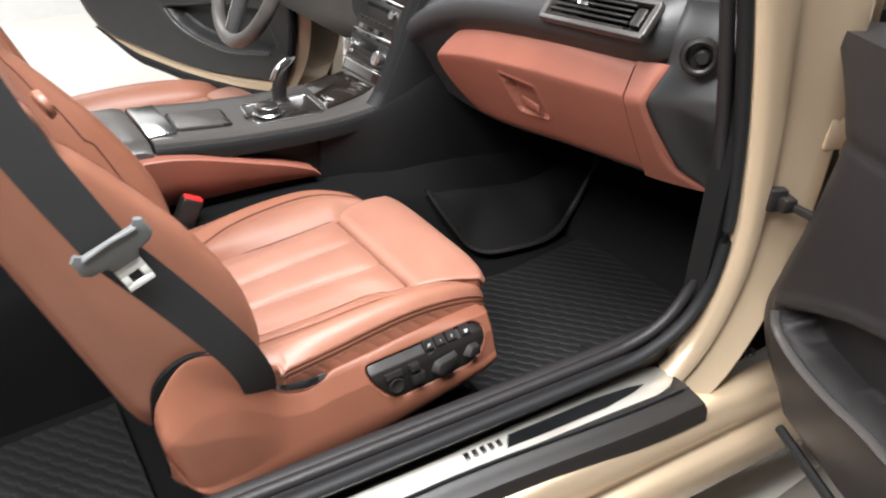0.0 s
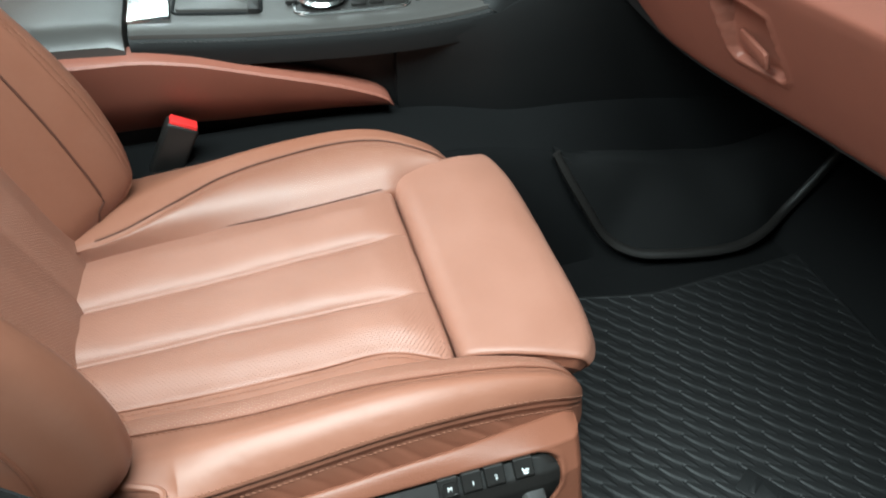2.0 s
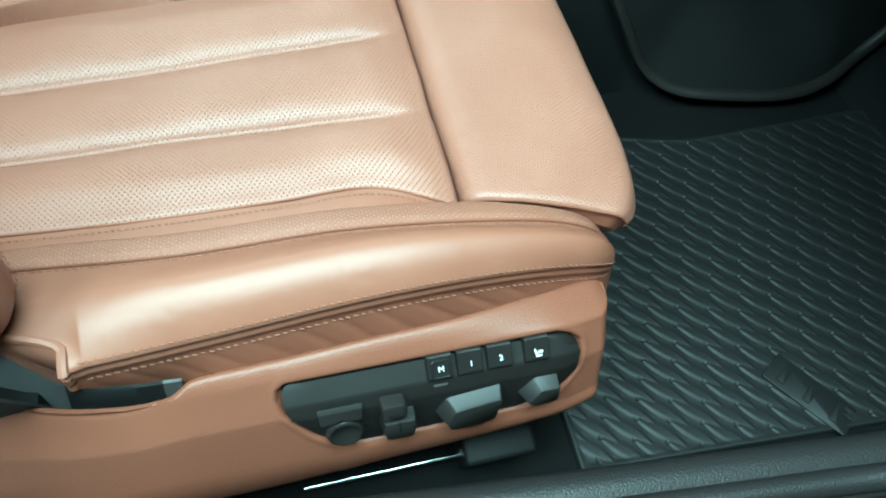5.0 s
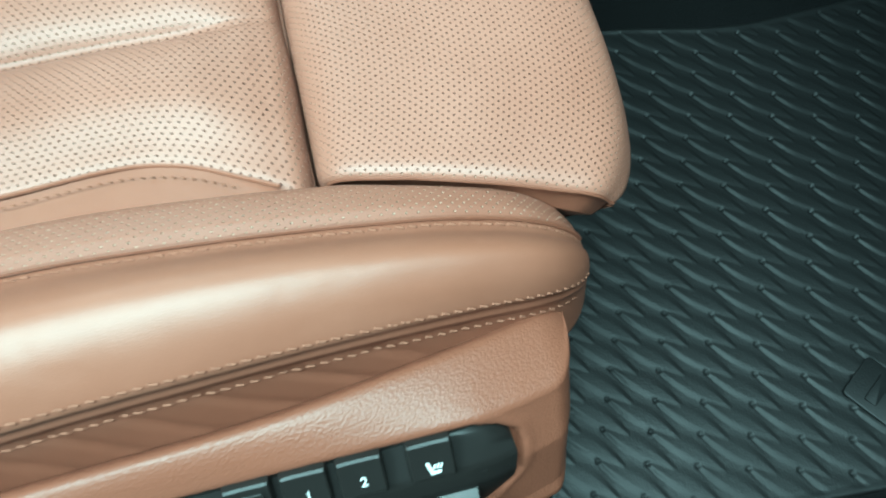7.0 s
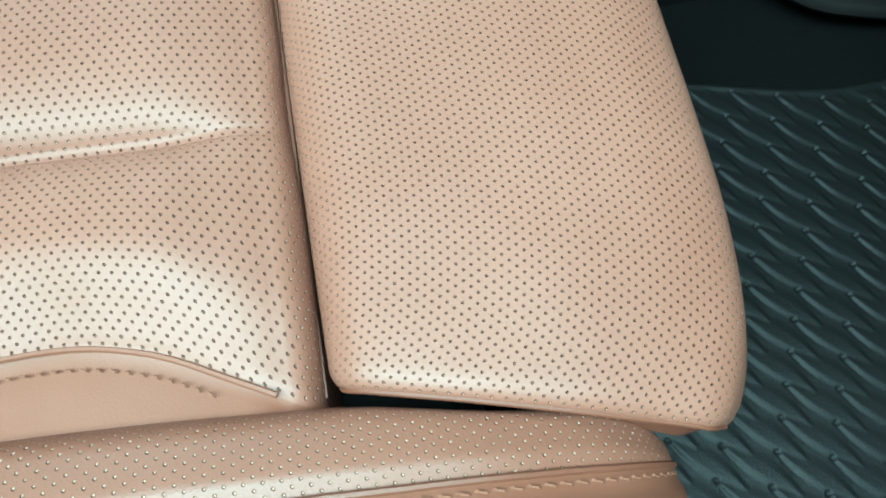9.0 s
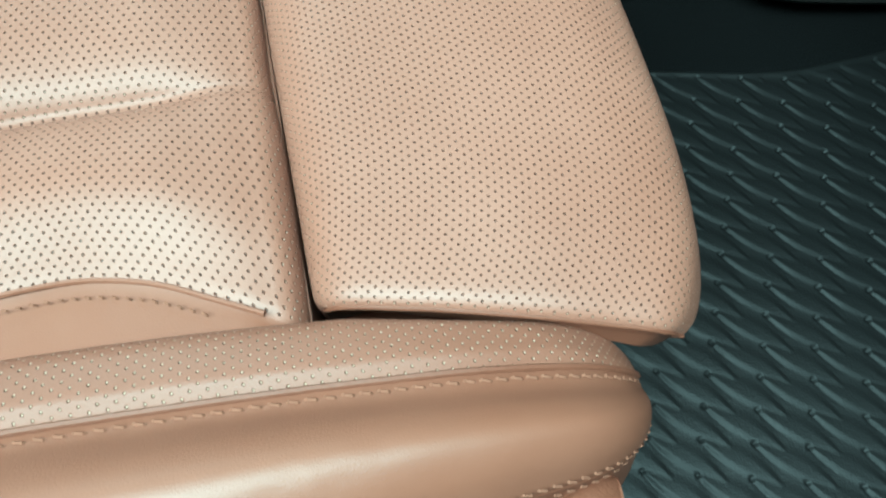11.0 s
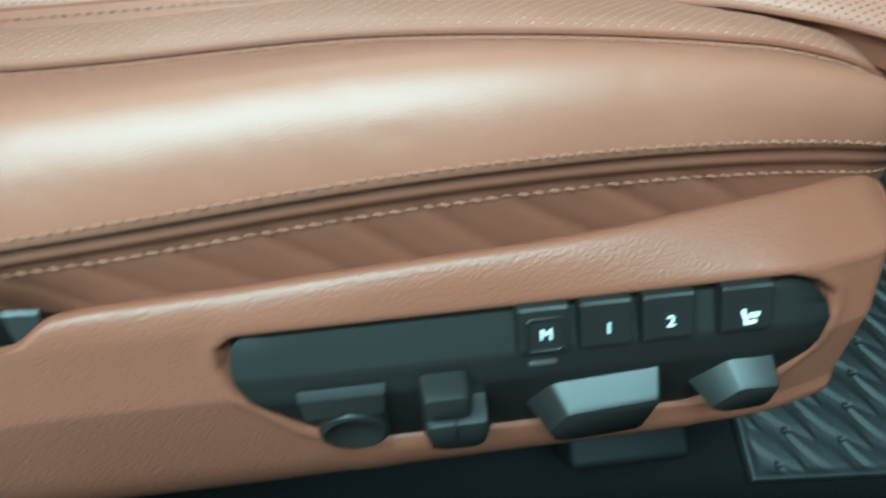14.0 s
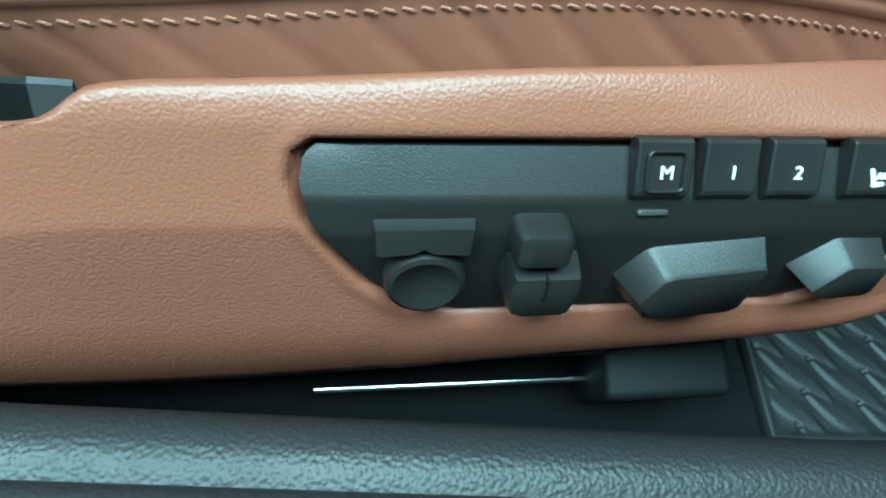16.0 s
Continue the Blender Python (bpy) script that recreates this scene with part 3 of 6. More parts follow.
def seat_parts():
    root = new("tmp_root")
    build_cushion(root)
    build_thigh_support(root)
    bolster(root, -1,
            curve1([(-0.60, -0.150), (-0.50, -0.156), (-0.38, -0.171), (-0.25, -0.173), (-0.12, -0.181), (-0.055, -0.187), (-0.02, -0.188)]),
            curve1([(-0.60, 0.562), (-0.50, 0.563), (-0.38, 0.571), (-0.25, 0.573), (-0.12, 0.559), (-0.055, 0.538), (-0.02, 0.522)]),
            curve1([(-0.60, -0.242), (-0.45, -0.240), (-0.36, -0.236), (-0.28, -0.232), (-0.22, -0.2295), (-0.16, -0.2250), (-0.10, -0.2205), (-0.05, -0.2165), (-0.02, -0.214)]),
            curve1([(-0.60, 0.560), (-0.45, 0.561), (-0.36, 0.5635), (-0.28, 0.568), (-0.22, 0.5685), (-0.16, 0.5605), (-0.10, 0.546), (-0.05, 0.527), (-0.02, 0.513)]),
            curve1([(-0.60, -0.122), (-0.40, -0.137), (-0.25, -0.141), (-0.163, -0.149), (-0.10, -0.160), (-0.02, -0.168)]),
            curve1([(-0.60, 0.010), (-0.46, 0.0165), (-0.38, 0.0225), (-0.25, 0.0225), (-0.12, 0.0205), (-0.02, 0.017)]),
            outer_rear, (-0.040, -0.192, 0.497), "outer_bolster")
    bolster(root, 1,
            curve1([(-0.60, 0.105), (-0.50, 0.128), (-0.44, 0.160), (-0.37, 0.198), (-0.26, 0.226), (-0.17, 0.226), (-0.10, 0.192), (-0.05, 0.172)]),
            curve1([(-0.60, 0.560), (-0.50, 0.566), (-0.37, 0.573), (-0.26, 0.574), (-0.17, 0.571), (-0.10, 0.560), (-0.05, 0.535)]),
            curve1([(-0.60, 0.235), (-0.50, 0.245), (-0.37, 0.258), (-0.26, 0.272), (-0.17, 0.270), (-0.10, 0.238), (-0.05, 0.205)]),
            curve1([(-0.60, 0.555), (-0.37, 0.556), (-0.26, 0.552), (-0.17, 0.545), (-0.10, 0.530), (-0.05, 0.505)]),
            curve1([(-0.60, 0.105), (-0.50, 0.118), (-0.37, 0.133), (-0.25, 0.1385), (-0.163, 0.1455), (-0.10, 0.155), (-0.05, 0.160)]),
            curve1([(-0.60, 0.012), (-0.38, 0.016), (-0.25, 0.017), (-0.12, 0.017), (-0.05, 0.014)]),
            lambda x, y: x, (-0.052, 0.188, 0.490), "inner_bolster")
    return root


def adopt(root, owner):
    """Hand the parts built in world metres over to their thing."""
    inv = owner.matrix_world.inverted() if owner.matrix_world != Matrix() else Matrix.Translation(-owner.location)
    for ob in list(root.children):
        ob.parent = owner
        ob.matrix_parent_inverse = Matrix.Translation(-owner.location)
    bpy.data.objects.remove(root)


adopt(seat_parts(), seat)

# ---- side trim, switch panel ----
FACE_TOP, FACE_CREASE, FACE_LOW = Vector((0, -0.2645, 0.5345)), Vector((0, -0.2815, 0.506)), Vector((0, -0.2948, 0.4613))
TRIM_TOP = curve1([(-0.642, 0.590), (-0.634, 0.626), (-0.605, 0.656), (-0.565, 0.663), (-0.53, 0.640), (-0.50, 0.598), (-0.47, 0.554), (-0.43, 0.534), (-0.396, 0.5325), (-0.382, 0.5400),
                   (-0.34, 0.5415), (-0.30, 0.5430), (-0.24, 0.5460), (-0.18, 0.5440), (-0.12, 0.5365), (-0.08, 0.5265), (-0.055, 0.5170)])
TRIM_IN = curve1([(-0.67, -0.245), (-0.56, -0.252), (-0.50, -0.2585), (-0.46, -0.2600), (-0.400, -0.2600), (-0.389, -0.2575), (-0.378, -0.2530), (-0.30, -0.2500), (-0.20, -0.2460), (-0.12, -0.2335), (-0.07, -0.2225), (-0.05, -0.222)])
TRIM_LOW = curve1([(-0.642, 0.535), (-0.624, 0.473), (-0.60, 0.437), (-0.55, 0.412), (-0.50, 0.400), (-0.35, 0.3970), (-0.20, 0.4205), (-0.10, 0.4370), (-0.055, 0.4430)])
PANEL = [(-0.3185, 0.0058), (-0.118, 0.0052), (-0.108, 0.0085), (-0.1005, 0.0150), (-0.099, 0.022), (-0.101, 0.042), (-0.116, 0.064), (-0.140, 0.0740), (-0.266, 0.0770), (-0.287, 0.0735),
         (-0.303, 0.059), (-0.3215, 0.030), (-0.3245, 0.017), (-0.3235, 0.0095)]


def face_point(x, s, out=0.0):
    """A place on the trim's slanted face: x along the car, s metres down from its upper edge, out metres proud."""
    L1, L2 = (FACE_CREASE - FACE_TOP).length, (FACE_LOW - FACE_CREASE).length
    if s <= L1:
        p, d = FACE_TOP.lerp(FACE_CREASE, s / L1), FACE_CREASE - FACE_TOP
    else:
        p, d = FACE_CREASE.lerp(FACE_LOW, (s - L1) / L2), FACE_LOW - FACE_CREASE
    nrm = Vector((0, d.z, -d.y)).normalized()
    droop = 0.013 * sstep(-0.13, -0.05, x)
    return Vector((x, p.y + nrm.y * out + 0.012 * sstep(-0.14, -0.05, x) ** 2, p.z + nrm.z * out - droop * (1 - s / 0.08)))


def inside_distance(poly, x, s):
    """Signed distance to an outline, positive within."""
    best, within = 1e9, False
    for (ax, ay), (bx, by) in zip(poly, poly[1:] + poly[:1]):
        dx, dy = bx - ax, by - ay
        t = max(0, min(1, ((x - ax) * dx + (s - ay) * dy) / (dx * dx + dy * dy)))
        best = min(best, math.hypot(x - ax - t * dx, s - ay - t * dy))
        if (ay > s) != (by > s) and x < (bx - ax) * (s - ay) / (by - ay) + ax:
            within = not within
    return best if within else -best


def build_trim(parent):
    front, turn = -0.0640, 0.015
    xs = list(np.linspace(-0.642, -0.345, 66)) + list(np.linspace(-0.342, front - turn - 0.002, 150)) + [front - turn + turn * math.sin(a) for a in np.linspace(0, math.pi / 2, 14)]
    rings = []
    for x in xs:
        zt, yi, zl = TRIM_TOP(x), TRIM_IN(x), TRIM_LOW(x)
        lift = zt - 0.5405
        end = sstep(-0.57, -0.642, x)
        rear = sstep(-0.47, -0.56, x)
        pts = []
        for s in np.linspace(0, 0.0805, 48):
            d = inside_distance(PANEL, x, s) if -0.34 < x < -0.085 else -1
            dip = -0.0068 * sstep(-0.0030, 0.0004, d) + 0.0007 * math.exp(-((d + 0.0055) / 0.0025) ** 2) * (d > -0.5)
            p = face_point(x, s, dip)
            z = p.z + lift * sstep(-0.375, -0.44, x) * (1 - s / 0.0805)
            pts.append((min(p.y + rear * (0.004 - 0.010 * s / 0.0805), yi - 0.0040), z))
        hip = rear * 0.010
        ledge = spline([(yi, zt - 0.0015), (yi - 0.0035, zt + 0.0004), (yi * 0.5 + pts[0][0] * 0.5 - 0.001, zt * 0.62 + pts[0][1] * 0.38 + 0.0012), (pts[0][0] + 0.0012, pts[0][1] + 0.0014), pts[1]], 14)[:-1]
        out = [(yi + 0.012, zt - 0.05), (yi + 0.003, zt - 0.008)] + ledge
        pts = pts[1:]
        low = pts[-1]
        for k in (0.15, 0.4, 0.7, 0.92):
            pts.append((low[0] - 0.004 * math.sin(k * math.pi) - 0.001, low[1] + (zl - low[1]) * k))
        pts += [(low[0] + 0.003, zl), (low[0] + 0.012, zl - 0.002), (low[0] + 0.022, zl + 0.004), (yi + 0.012, zl + 0.03)]
        ring = out + pts
        cz = (zt + zl) / 2
        t = max(0.0, (x - (front - turn)) / turn)
        bend = 1 - math.sqrt(max(0.0, 1 - t * t))
        k = 1 - 0.25 * end ** 2
        new_ring = []
        for y, z in ring:
            f = max(0.0, (yi - y))
            new_ring.append((x, y + f * bend * 0.96 - hip * (1 - abs(z - cz) / (zt - cz)) * (1 if y < yi else 0), cz + (z - cz) * k - 0.006 * bend * sstep(cz, zt, z)))
        rings.append(new_ring)
    tr = part("side_trim", loft(rings), TRIM_RED, parent, "grained red-brown plastic seat side trim", angle=75)
    # dark plate standing in for the shadow gap round the trim's rounded hip
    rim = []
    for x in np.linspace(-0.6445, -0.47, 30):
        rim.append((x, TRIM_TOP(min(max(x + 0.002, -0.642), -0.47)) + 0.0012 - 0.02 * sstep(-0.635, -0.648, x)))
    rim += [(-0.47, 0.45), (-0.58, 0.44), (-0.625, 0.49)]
    part("shadow_gap_plate", prism(rim, 0.008, 0.001, frame_of((0, -0.2505, 0), (1, 0, 0), (0, 0, 1))), BLACK_MATT, parent)
    return tr


def face_matrix(x, s, out=0.0):
    p = face_point(x, s, out)
    d = face_point(x, s + 0.002, out) - p
    return frame_of(p, (1, 0, 0), -d)


def plate_on_face(outline, low, high, rim=0.0012):
    """A thin plate that follows the bent face."""
    xs0, xs1 = min(p[0] for p in outline), max(p[0] for p in outline)
    rings = []
    lo_s, hi_s = min(p[1] for p in outline), max(p[1] for p in outline)
    for s in np.linspace(lo_s + 0.0012, hi_s - 0.0012, 32):
        hit = []
        for (ax, ay), (bx, by) in zip(outline, outline[1:] + outline[:1]):
            if (ay > s) != (by > s):
                hit.append(ax + (bx - ax) * (s - ay) / (by - ay))
        a, b = min(hit) + 0.0012, max(hit) - 0.0012
        hi = high - 0.0078 * max(0.0, 1 - (s - lo_s) / 0.0170) - 0.0052 * max(0.0, (s - 0.0225) / 0.05)
        ring = [face_point(a, s, low)] + [face_point(x, s, hi if 0 < k < 20 else hi - rim) for k, x in enumerate(np.linspace(a, b, 21))] + [face_point(b, s, low)]
        rings.append(ring)
    return loft(rings)


def build_switches(parent):
    panel = part("switch_panel", plate_on_face(PANEL, -0.010, 0.0052), BLACK_SATIN, parent, "black plastic seat switch panel", angle=60)

    def key(x, s, w, h, depth, name="button", label="", dish=False):
        m = face_matrix(x, s, 0.0022)
        side = [(h / 2, -0.004), (h / 2, 0.0016), (h / 2 - 0.0008, 0.0027), (0.0, 0.0052), (-h * 0.20, 0.0064), (-h * 0.27, 0.0062), (-h * 0.40, 0.0034), (-h / 2, 0.0012), (-h / 2, -0.004)]
        rings = []
        for e, ins in ((-0.5, 0.0012), (-0.485, 0.0004), (-0.45, 0.0), (-0.2, 0.0003), (0.2, 0.0003), (0.45, 0.0), (0.485, 0.0004), (0.5, 0.0012)):
            rings.append([m @ Vector((e * w, y * (1 - ins / h), z - ins * (z > 0))) for y, z in side])
        return part(name, loft(rings), BLACK_SATIN, panel, label, angle=22), m
    for x, mark in ((-0.2105, "M"), (-0.1880, "1"), (-0.1655, "2"), (-0.1370, "")):
        b, m = key(x, 0.0125, 0.0188, 0.0225, 0.0062, label="square black memory button with white marking")
        if mark:
            t = text_mesh(mark, 0.0062, m @ pose(0.0006, 0.0012, 0.0052, -12))
        else:
            t = merge(prism(rounded(0.0014, 0.0056, 0.0005, 2), 0.0004, 0.0001, m @ pose(-0.0012, 0.0002, 0.0053, -12, 0, 18)),
                      prism(rounded(0.0046, 0.0014, 0.0005, 2), 0.0004, 0.0001, m @ pose(0.0010, -0.0024, 0.0059, -12, 0, 6)),
                      *[prism(rounded(0.0008, 0.0024, 0.0003, 2), 0.0004, 0.0001, m @ pose(0.0008 + 0.0014 * k, 0.0004, 0.0053, -12, 0, -25)) for k in range(3)])
        t.transform(Matrix())
        mk = part("marking", t, PRINT_WHITE, None, smooth=False)
        mk.parent = panel
    # rim line round the memory key
    m = face_matrix(-0.2105, 0.0125, 0.0032)
    rim = [m @ Vector((x, y + 0.002, 0.0048 - 0.22 * y)) for x, y in rounded(0.0125, 0.0125, 0.002, 3)]
    part("button_rim", tube(rim, 0.0005, 6, closed=True), BLACK_SATIN, panel)
    ledge = prism(rounded(0.115, 0.0012, 0.0005, 2), 0.0012, 0.0004, face_matrix(-0.172, 0.0275, 0.0030))
    part("ledge", ledge, BLACK_SATIN, panel)
    part("button_lip", prism(rounded(0.0105, 0.0016, 0.0006, 3), 0.0022, 0.0006, face_matrix(-0.2105, 0.0262, 0.0040)), CONSOLE_GREY, panel, "grey lip under the memory button")
    # lumbar rocker bar with its notch, and the round pad below
    m = face_matrix(-0.2850, 0.0315, 0.0012)
    bar = prism([(-0.0160, -0.0045), (-0.0050, -0.0042), (-0.0022, -0.0030), (0, -0.0012), (0.0022, -0.0030), (0.0050, -0.0042), (0.0160, -0.0045), (0.0165, 0.0052), (-0.0165, 0.0052)], 0.0075, 0.0012, m, top=0.95, shift=(0, -0.0040))
    part("lumbar_bar", bar, BLACK_SATIN, panel, "black lumbar rocker bar")
    m = face_matrix(-0.2832, 0.0530, 0.0006)
    pad = part("lumbar_pad", turned([(0.0140, 0), (0.0140, 0.0062), (0.0132, 0.0082), (0.0115, 0.0090), (0.0095, 0.0082), (0.0060, 0.0066), (0.0008, 0.0062)], m), BLACK_SATIN, panel, "round black lumbar pad")
    # backrest lever: a rounded cap over a wider foot
    m = face_matrix(-0.2475, 0.0325, -0.0010)
    part("backrest_switch", prism(rounded(0.0205, 0.0150, 0.0035, 4), 0.0165, 0.0036, m, top=0.90, shift=(0.0006, -0.0012)), BLACK_SATIN, panel, "black backrest adjusting switch")
    m = face_matrix(-0.2440, 0.0515, -0.0025)
    foot = part("switch_foot", prism([(-0.0125, 0.0095), (0.0125, 0.0095), (0.0145, 0.0020), (0.0120, -0.0105), (0.0085, -0.0125), (-0.0085, -0.0125), (-0.0120, -0.0105), (-0.0145, 0.0020)], 0.0180, 0.0035, m, top=0.88, shift=(0.0005, -0.0015)),
                BLACK_SATIN, panel)
    part("switch_line", prism(rounded(0.0008, 0.0100, 0.0003, 2), 0.0185, 0.0002, m @ pose(0.0, 0.0022, 0.0)), BLACK_MATT, foot)
    # cushion rocker and headrest rocker
    m = face_matrix(-0.1890, 0.0500, -0.0015)
    rock = prism([(-0.0275, -0.0065), (-0.0200, 0.0085), (-0.0160, 0.0105), (0.0245, 0.0155), (0.0262, 0.0130), (0.0215, -0.0100), (0.0180, -0.0125), (-0.0190, -0.0165), (-0.0235, -0.0155)],
                 0.0170, 0.0026, m, top=0.76, shift=(0.003, -0.0045))
    part("cushion_switch", rock, BLACK_SATIN, panel, "black cushion adjusting rocker switch")
    m = face_matrix(-0.1325, 0.0465, -0.0015)
    rock = prism([(-0.0185, -0.0065), (-0.0070, 0.0095), (-0.0045, 0.0105), (0.0130, 0.0098), (0.0142, 0.008), (0.0135, -0.0070), (0.0105, -0.0095), (-0.0105, -0.0120), (-0.0140, -0.0105)],
                 0.0165, 0.0024, m, top=0.72, shift=(0.0025, -0.0040))
    part("headrest_switch", rock, BLACK_SATIN, panel, "black headrest adjusting rocker switch")
    return panel


root = new("tmp_root")
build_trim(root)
build_switches(root)


def build_guide(parent):
    """The belt guide: a trough that runs from under the cushion's rear corner to the trim."""
    inner_y = curve1([(-0.545, -0.190), (-0.50, -0.205), (-0.468, -0.222), (-0.452, -0.243), (-0.43, -0.247), (-0.386, -0.249)])
    inner_z = curve1([(-0.545, 0.590), (-0.50, 0.568), (-0.468, 0.553), (-0.452, 0.542), (-0.43, 0.538), (-0.386, 0.535)])
    rings = []
    for x in np.linspace(-0.545, -0.3865, 40):
        yi, zi = inner_y(x), inner_z(x)
        yo = -0.2592
        zo = 0.538 + 0.03 * sstep(-0.49, -0.54, x)
        prof = [(yi, zi), (yi * 0.8 + yo * 0.2, zi * 0.75 + zo * 0.25 - 0.001), (yi * 0.45 + yo * 0.55, zi * 0.35 + zo * 0.65 - 0.008), (yi * 0.15 + yo * 0.85, zo - 0.016), (yo, zo - 0.020), (yo, 0.49), (yi, 0.49)]
        rings.append([(x, y, z) for y, z in prof])
    gd = part("belt_guide", loft(rings[:22]), GREY_GREEN, parent, "grey-black plastic belt guide trough", angle=60)
    part("guide_end", loft([[(x, y, z - 0.0006) for x, y, z in r] for r in rings[21:37]]), BLACK_MATT, gd, "black end of the trough")
    part("guide_lip", loft(rings[36:]), GREY_GREEN, gd)
    return gd


build_guide(root)


# ---- backrest ----
def back_axis(z):
    """x of the backrest's front face at height z."""
    return -0.548 - 0.30 * (z - 0.55)


def build_backrest(parent):
    # centre
    rings = []
    for z in np.linspace(0.50, 1.22, 60):
        x0 = back_axis(z)
        w = 0.150 - 0.02 * sstep(0.9, 1.2, z)
        ys = np.linspace(-w, w, 49)
        front = [(x0 + 0.010 * (1 - abs(2 * ((y + w) / (2 * w) * 3 % 1) - 1)) ** 0.7 * 0.8 + 0.002 * noise.noise((y * 14, z * 12, 1)), y, z) for y in ys]
        rings.append(front + [(x0 - 0.09, w, z - 0.02), (x0 - 0.09, -w, z - 0.02)])
    part("backrest_centre", loft(rings), LEATHER_PERF, parent, "perforated leather backrest centre")
    for sign in (-1, 1):
        rings, seam, seam_b, inner, ups, edge = [], [], [], [], [], []
        for z in np.linspace(0.545, 1.20, 64):
            t = (z - 0.545) / 0.655
            fwd = 0.020 + (0.108 if sign < 0 else 0.097) * math.sin(min(1, t * 1.35 + 0.12) * math.pi) ** 0.8 * (1 - 0.45 * t)
            x0 = back_axis(z)
            yi, yo = 0.125 + 0.012 * math.sin(t * 3), 0.247 - 0.012 * t
            ym = 0.205
            prof = [(x0 - 0.02, yi - 0.012), (x0 + 0.004, yi), (x0 + fwd * 0.55, yi + 0.030), (x0 + fwd * 0.93, ym - 0.020), (x0 + fwd, ym), (x0 + fwd * 0.90, ym + 0.020),
                    (x0 + fwd * 0.55, yo - 0.006), (x0 + fwd * 0.1, yo), (x0 - 0.06, yo + 0.004), (x0 - 0.10, yo - 0.01), (x0 - 0.10, yi)]
            ring = spline(prof, 56, closed=True)
            s = math.sqrt(max(0.02, 1 - max(0.0, (0.10 - t) / 0.10) ** 2.2)) if t < 0.10 else 1.0
            waist = 1 - 0.30 * math.exp(-((z - 1.035) / 0.010) ** 2) - 0.16 * sstep(1.03, 1.06, z)
            s *= waist
            cx = x0 - 0.02
            pts = [(cx + (x - cx) * s + 0.0016 * noise.noise((x * 16, y * 16, z * 16)), sign * (0.2 + (y - 0.2) * (0.75 + 0.25 * s)), z) for x, y in ring]
            rings.append(pts)
            k = max(range(56), key=lambda q: pts[q][0])
            p0, p1, p2 = (Vector(pts[(k - j) % 56]) for j in (1, 2, 6))
            out = Vector((0.0012, -sign * 0.0010, 0))
            seam.append(p0.lerp(p1, 0.20) + out)
            seam_b.append(p0.lerp(p1, 0.85) + out)
            ups.append(Vector((1, -sign * 0.6, 0.3)))
            inner.append(p2 + out * 0.3)
            edge.append(Vector(pts[(k + 8) % 56]))
        bo = part("backrest_bolster", loft(rings), LEATHER_SMOOTH, parent, "padded leather backrest side bolster", angle=60)
        part("stitching", stitches(seam[3:], ups[3:], 0.0054, 0.0042, 0.0011), THREAD, bo)
        part("stitching", stitches(seam_b[3:], ups[3:], 0.0054, 0.0042, 0.0011), THREAD, bo)
        part("piping", tube(inner[2:], 0.0015, 6), SEAM_BROWN, bo, "dark sewn seam")
        part("piping", tube([p + Vector((0, sign * 0.0005, 0)) for p in edge[2:]], 0.0022, 6), LEATHER_SKIRT, bo)
    # shell with the outer side panel
    rings = []
    for z in list(np.linspace(0.520, 0.60, 10)) + list(np.linspace(0.62, 1.24, 34)):
        x0 = back_axis(z) - 0.035
        t = (z - 0.5) / 0.74
        tuck = math.sqrt(max(0.0, 1 - (max(0.0, 0.605 - z) / 0.09) ** 2))
        deep = (0.074 - 0.006 * t) * (0.25 + 0.75 * tuck)
        h = (0.243 - 0.012 * t) - 0.02 * (1 - tuck)
        ring = spline([(x0, -h + 0.012), (x0 - 0.01, -h - 0.002), (x0 - deep * 0.6, -h - 0.004), (x0 - deep, -h + 0.02), (x0 - deep - 0.012, 0), (x0 - deep, h - 0.02),
                       (x0 - deep * 0.6, h + 0.004), (x0 - 0.01, h + 0.002), (x0, h - 0.012), (x0 + 0.01, 0)], 60, closed=True)
        rings.append([(x, y, z) for x, y in ring])
    part("backrest_shell", loft(rings), TRIM_RED, parent, "red-brown plastic backrest shell")
    # shoulder belt slot with a leather collar
    slot_m = frame_of((-0.655, -0.236, 1.030), (0.35, -0.2, -0.9), (0.1, -0.95, 0.1))
    part("belt_collar", turned([(0.007, 0.0), (0.011, 0.003), (0.015, 0.005), (0.017, 0.002), (0.015, -0.004)], slot_m, 20), LEATHER_SKIRT, parent)


build_backrest(root)

# ---- steelwork under the seat ----
rail = block((0.56, 0.022, 0.028), pose(-0.40, -0.262, 0.357, 0, -1.5), 0.003)
rl = part("seat_rail", rail, DARK_STEEL, root, "dark steel seat slide rail")
part("rail_edge", block((0.13, 0.006, 0.0050), pose(-0.245, -0.2800, 0.3745, 30, -1.0), 0.0012), CHROME, rl)
part("rail_edge", block((0.15, 0.003, 0.0026), pose(-0.250, -0.2860, 0.3430, 30, -0.3), 0.0008), CHROME, rl)
cap = block((0.067, 0.036, 0.056), pose(-0.1485, -0.2825, 0.3500, 14, -1, 0), 0.005, 3)
part("rail_cap", cap, BLACK_MATT, rl, "black plastic rail end cap")
inner_rail = block((0.56, 0.03, 0.03), pose(-0.40, 0.235, 0.357, 0, -1.5), 0.003)
part("seat_rail", inner_rail, DARK_STEEL, root)
part("seat_pan", block((0.46, 0.46, 0.07), pose(-0.33, 0.0, 0.425), 0.01), BLACK_MATT, root)
for x in (-0.15, -0.52):
    for y in (-0.255, 0.235):
        part("rail_foot", block((0.04, 0.03, 0.05), pose(x, y, 0.322), 0.003), DARK_STEEL, root)
adopt(root, seat)

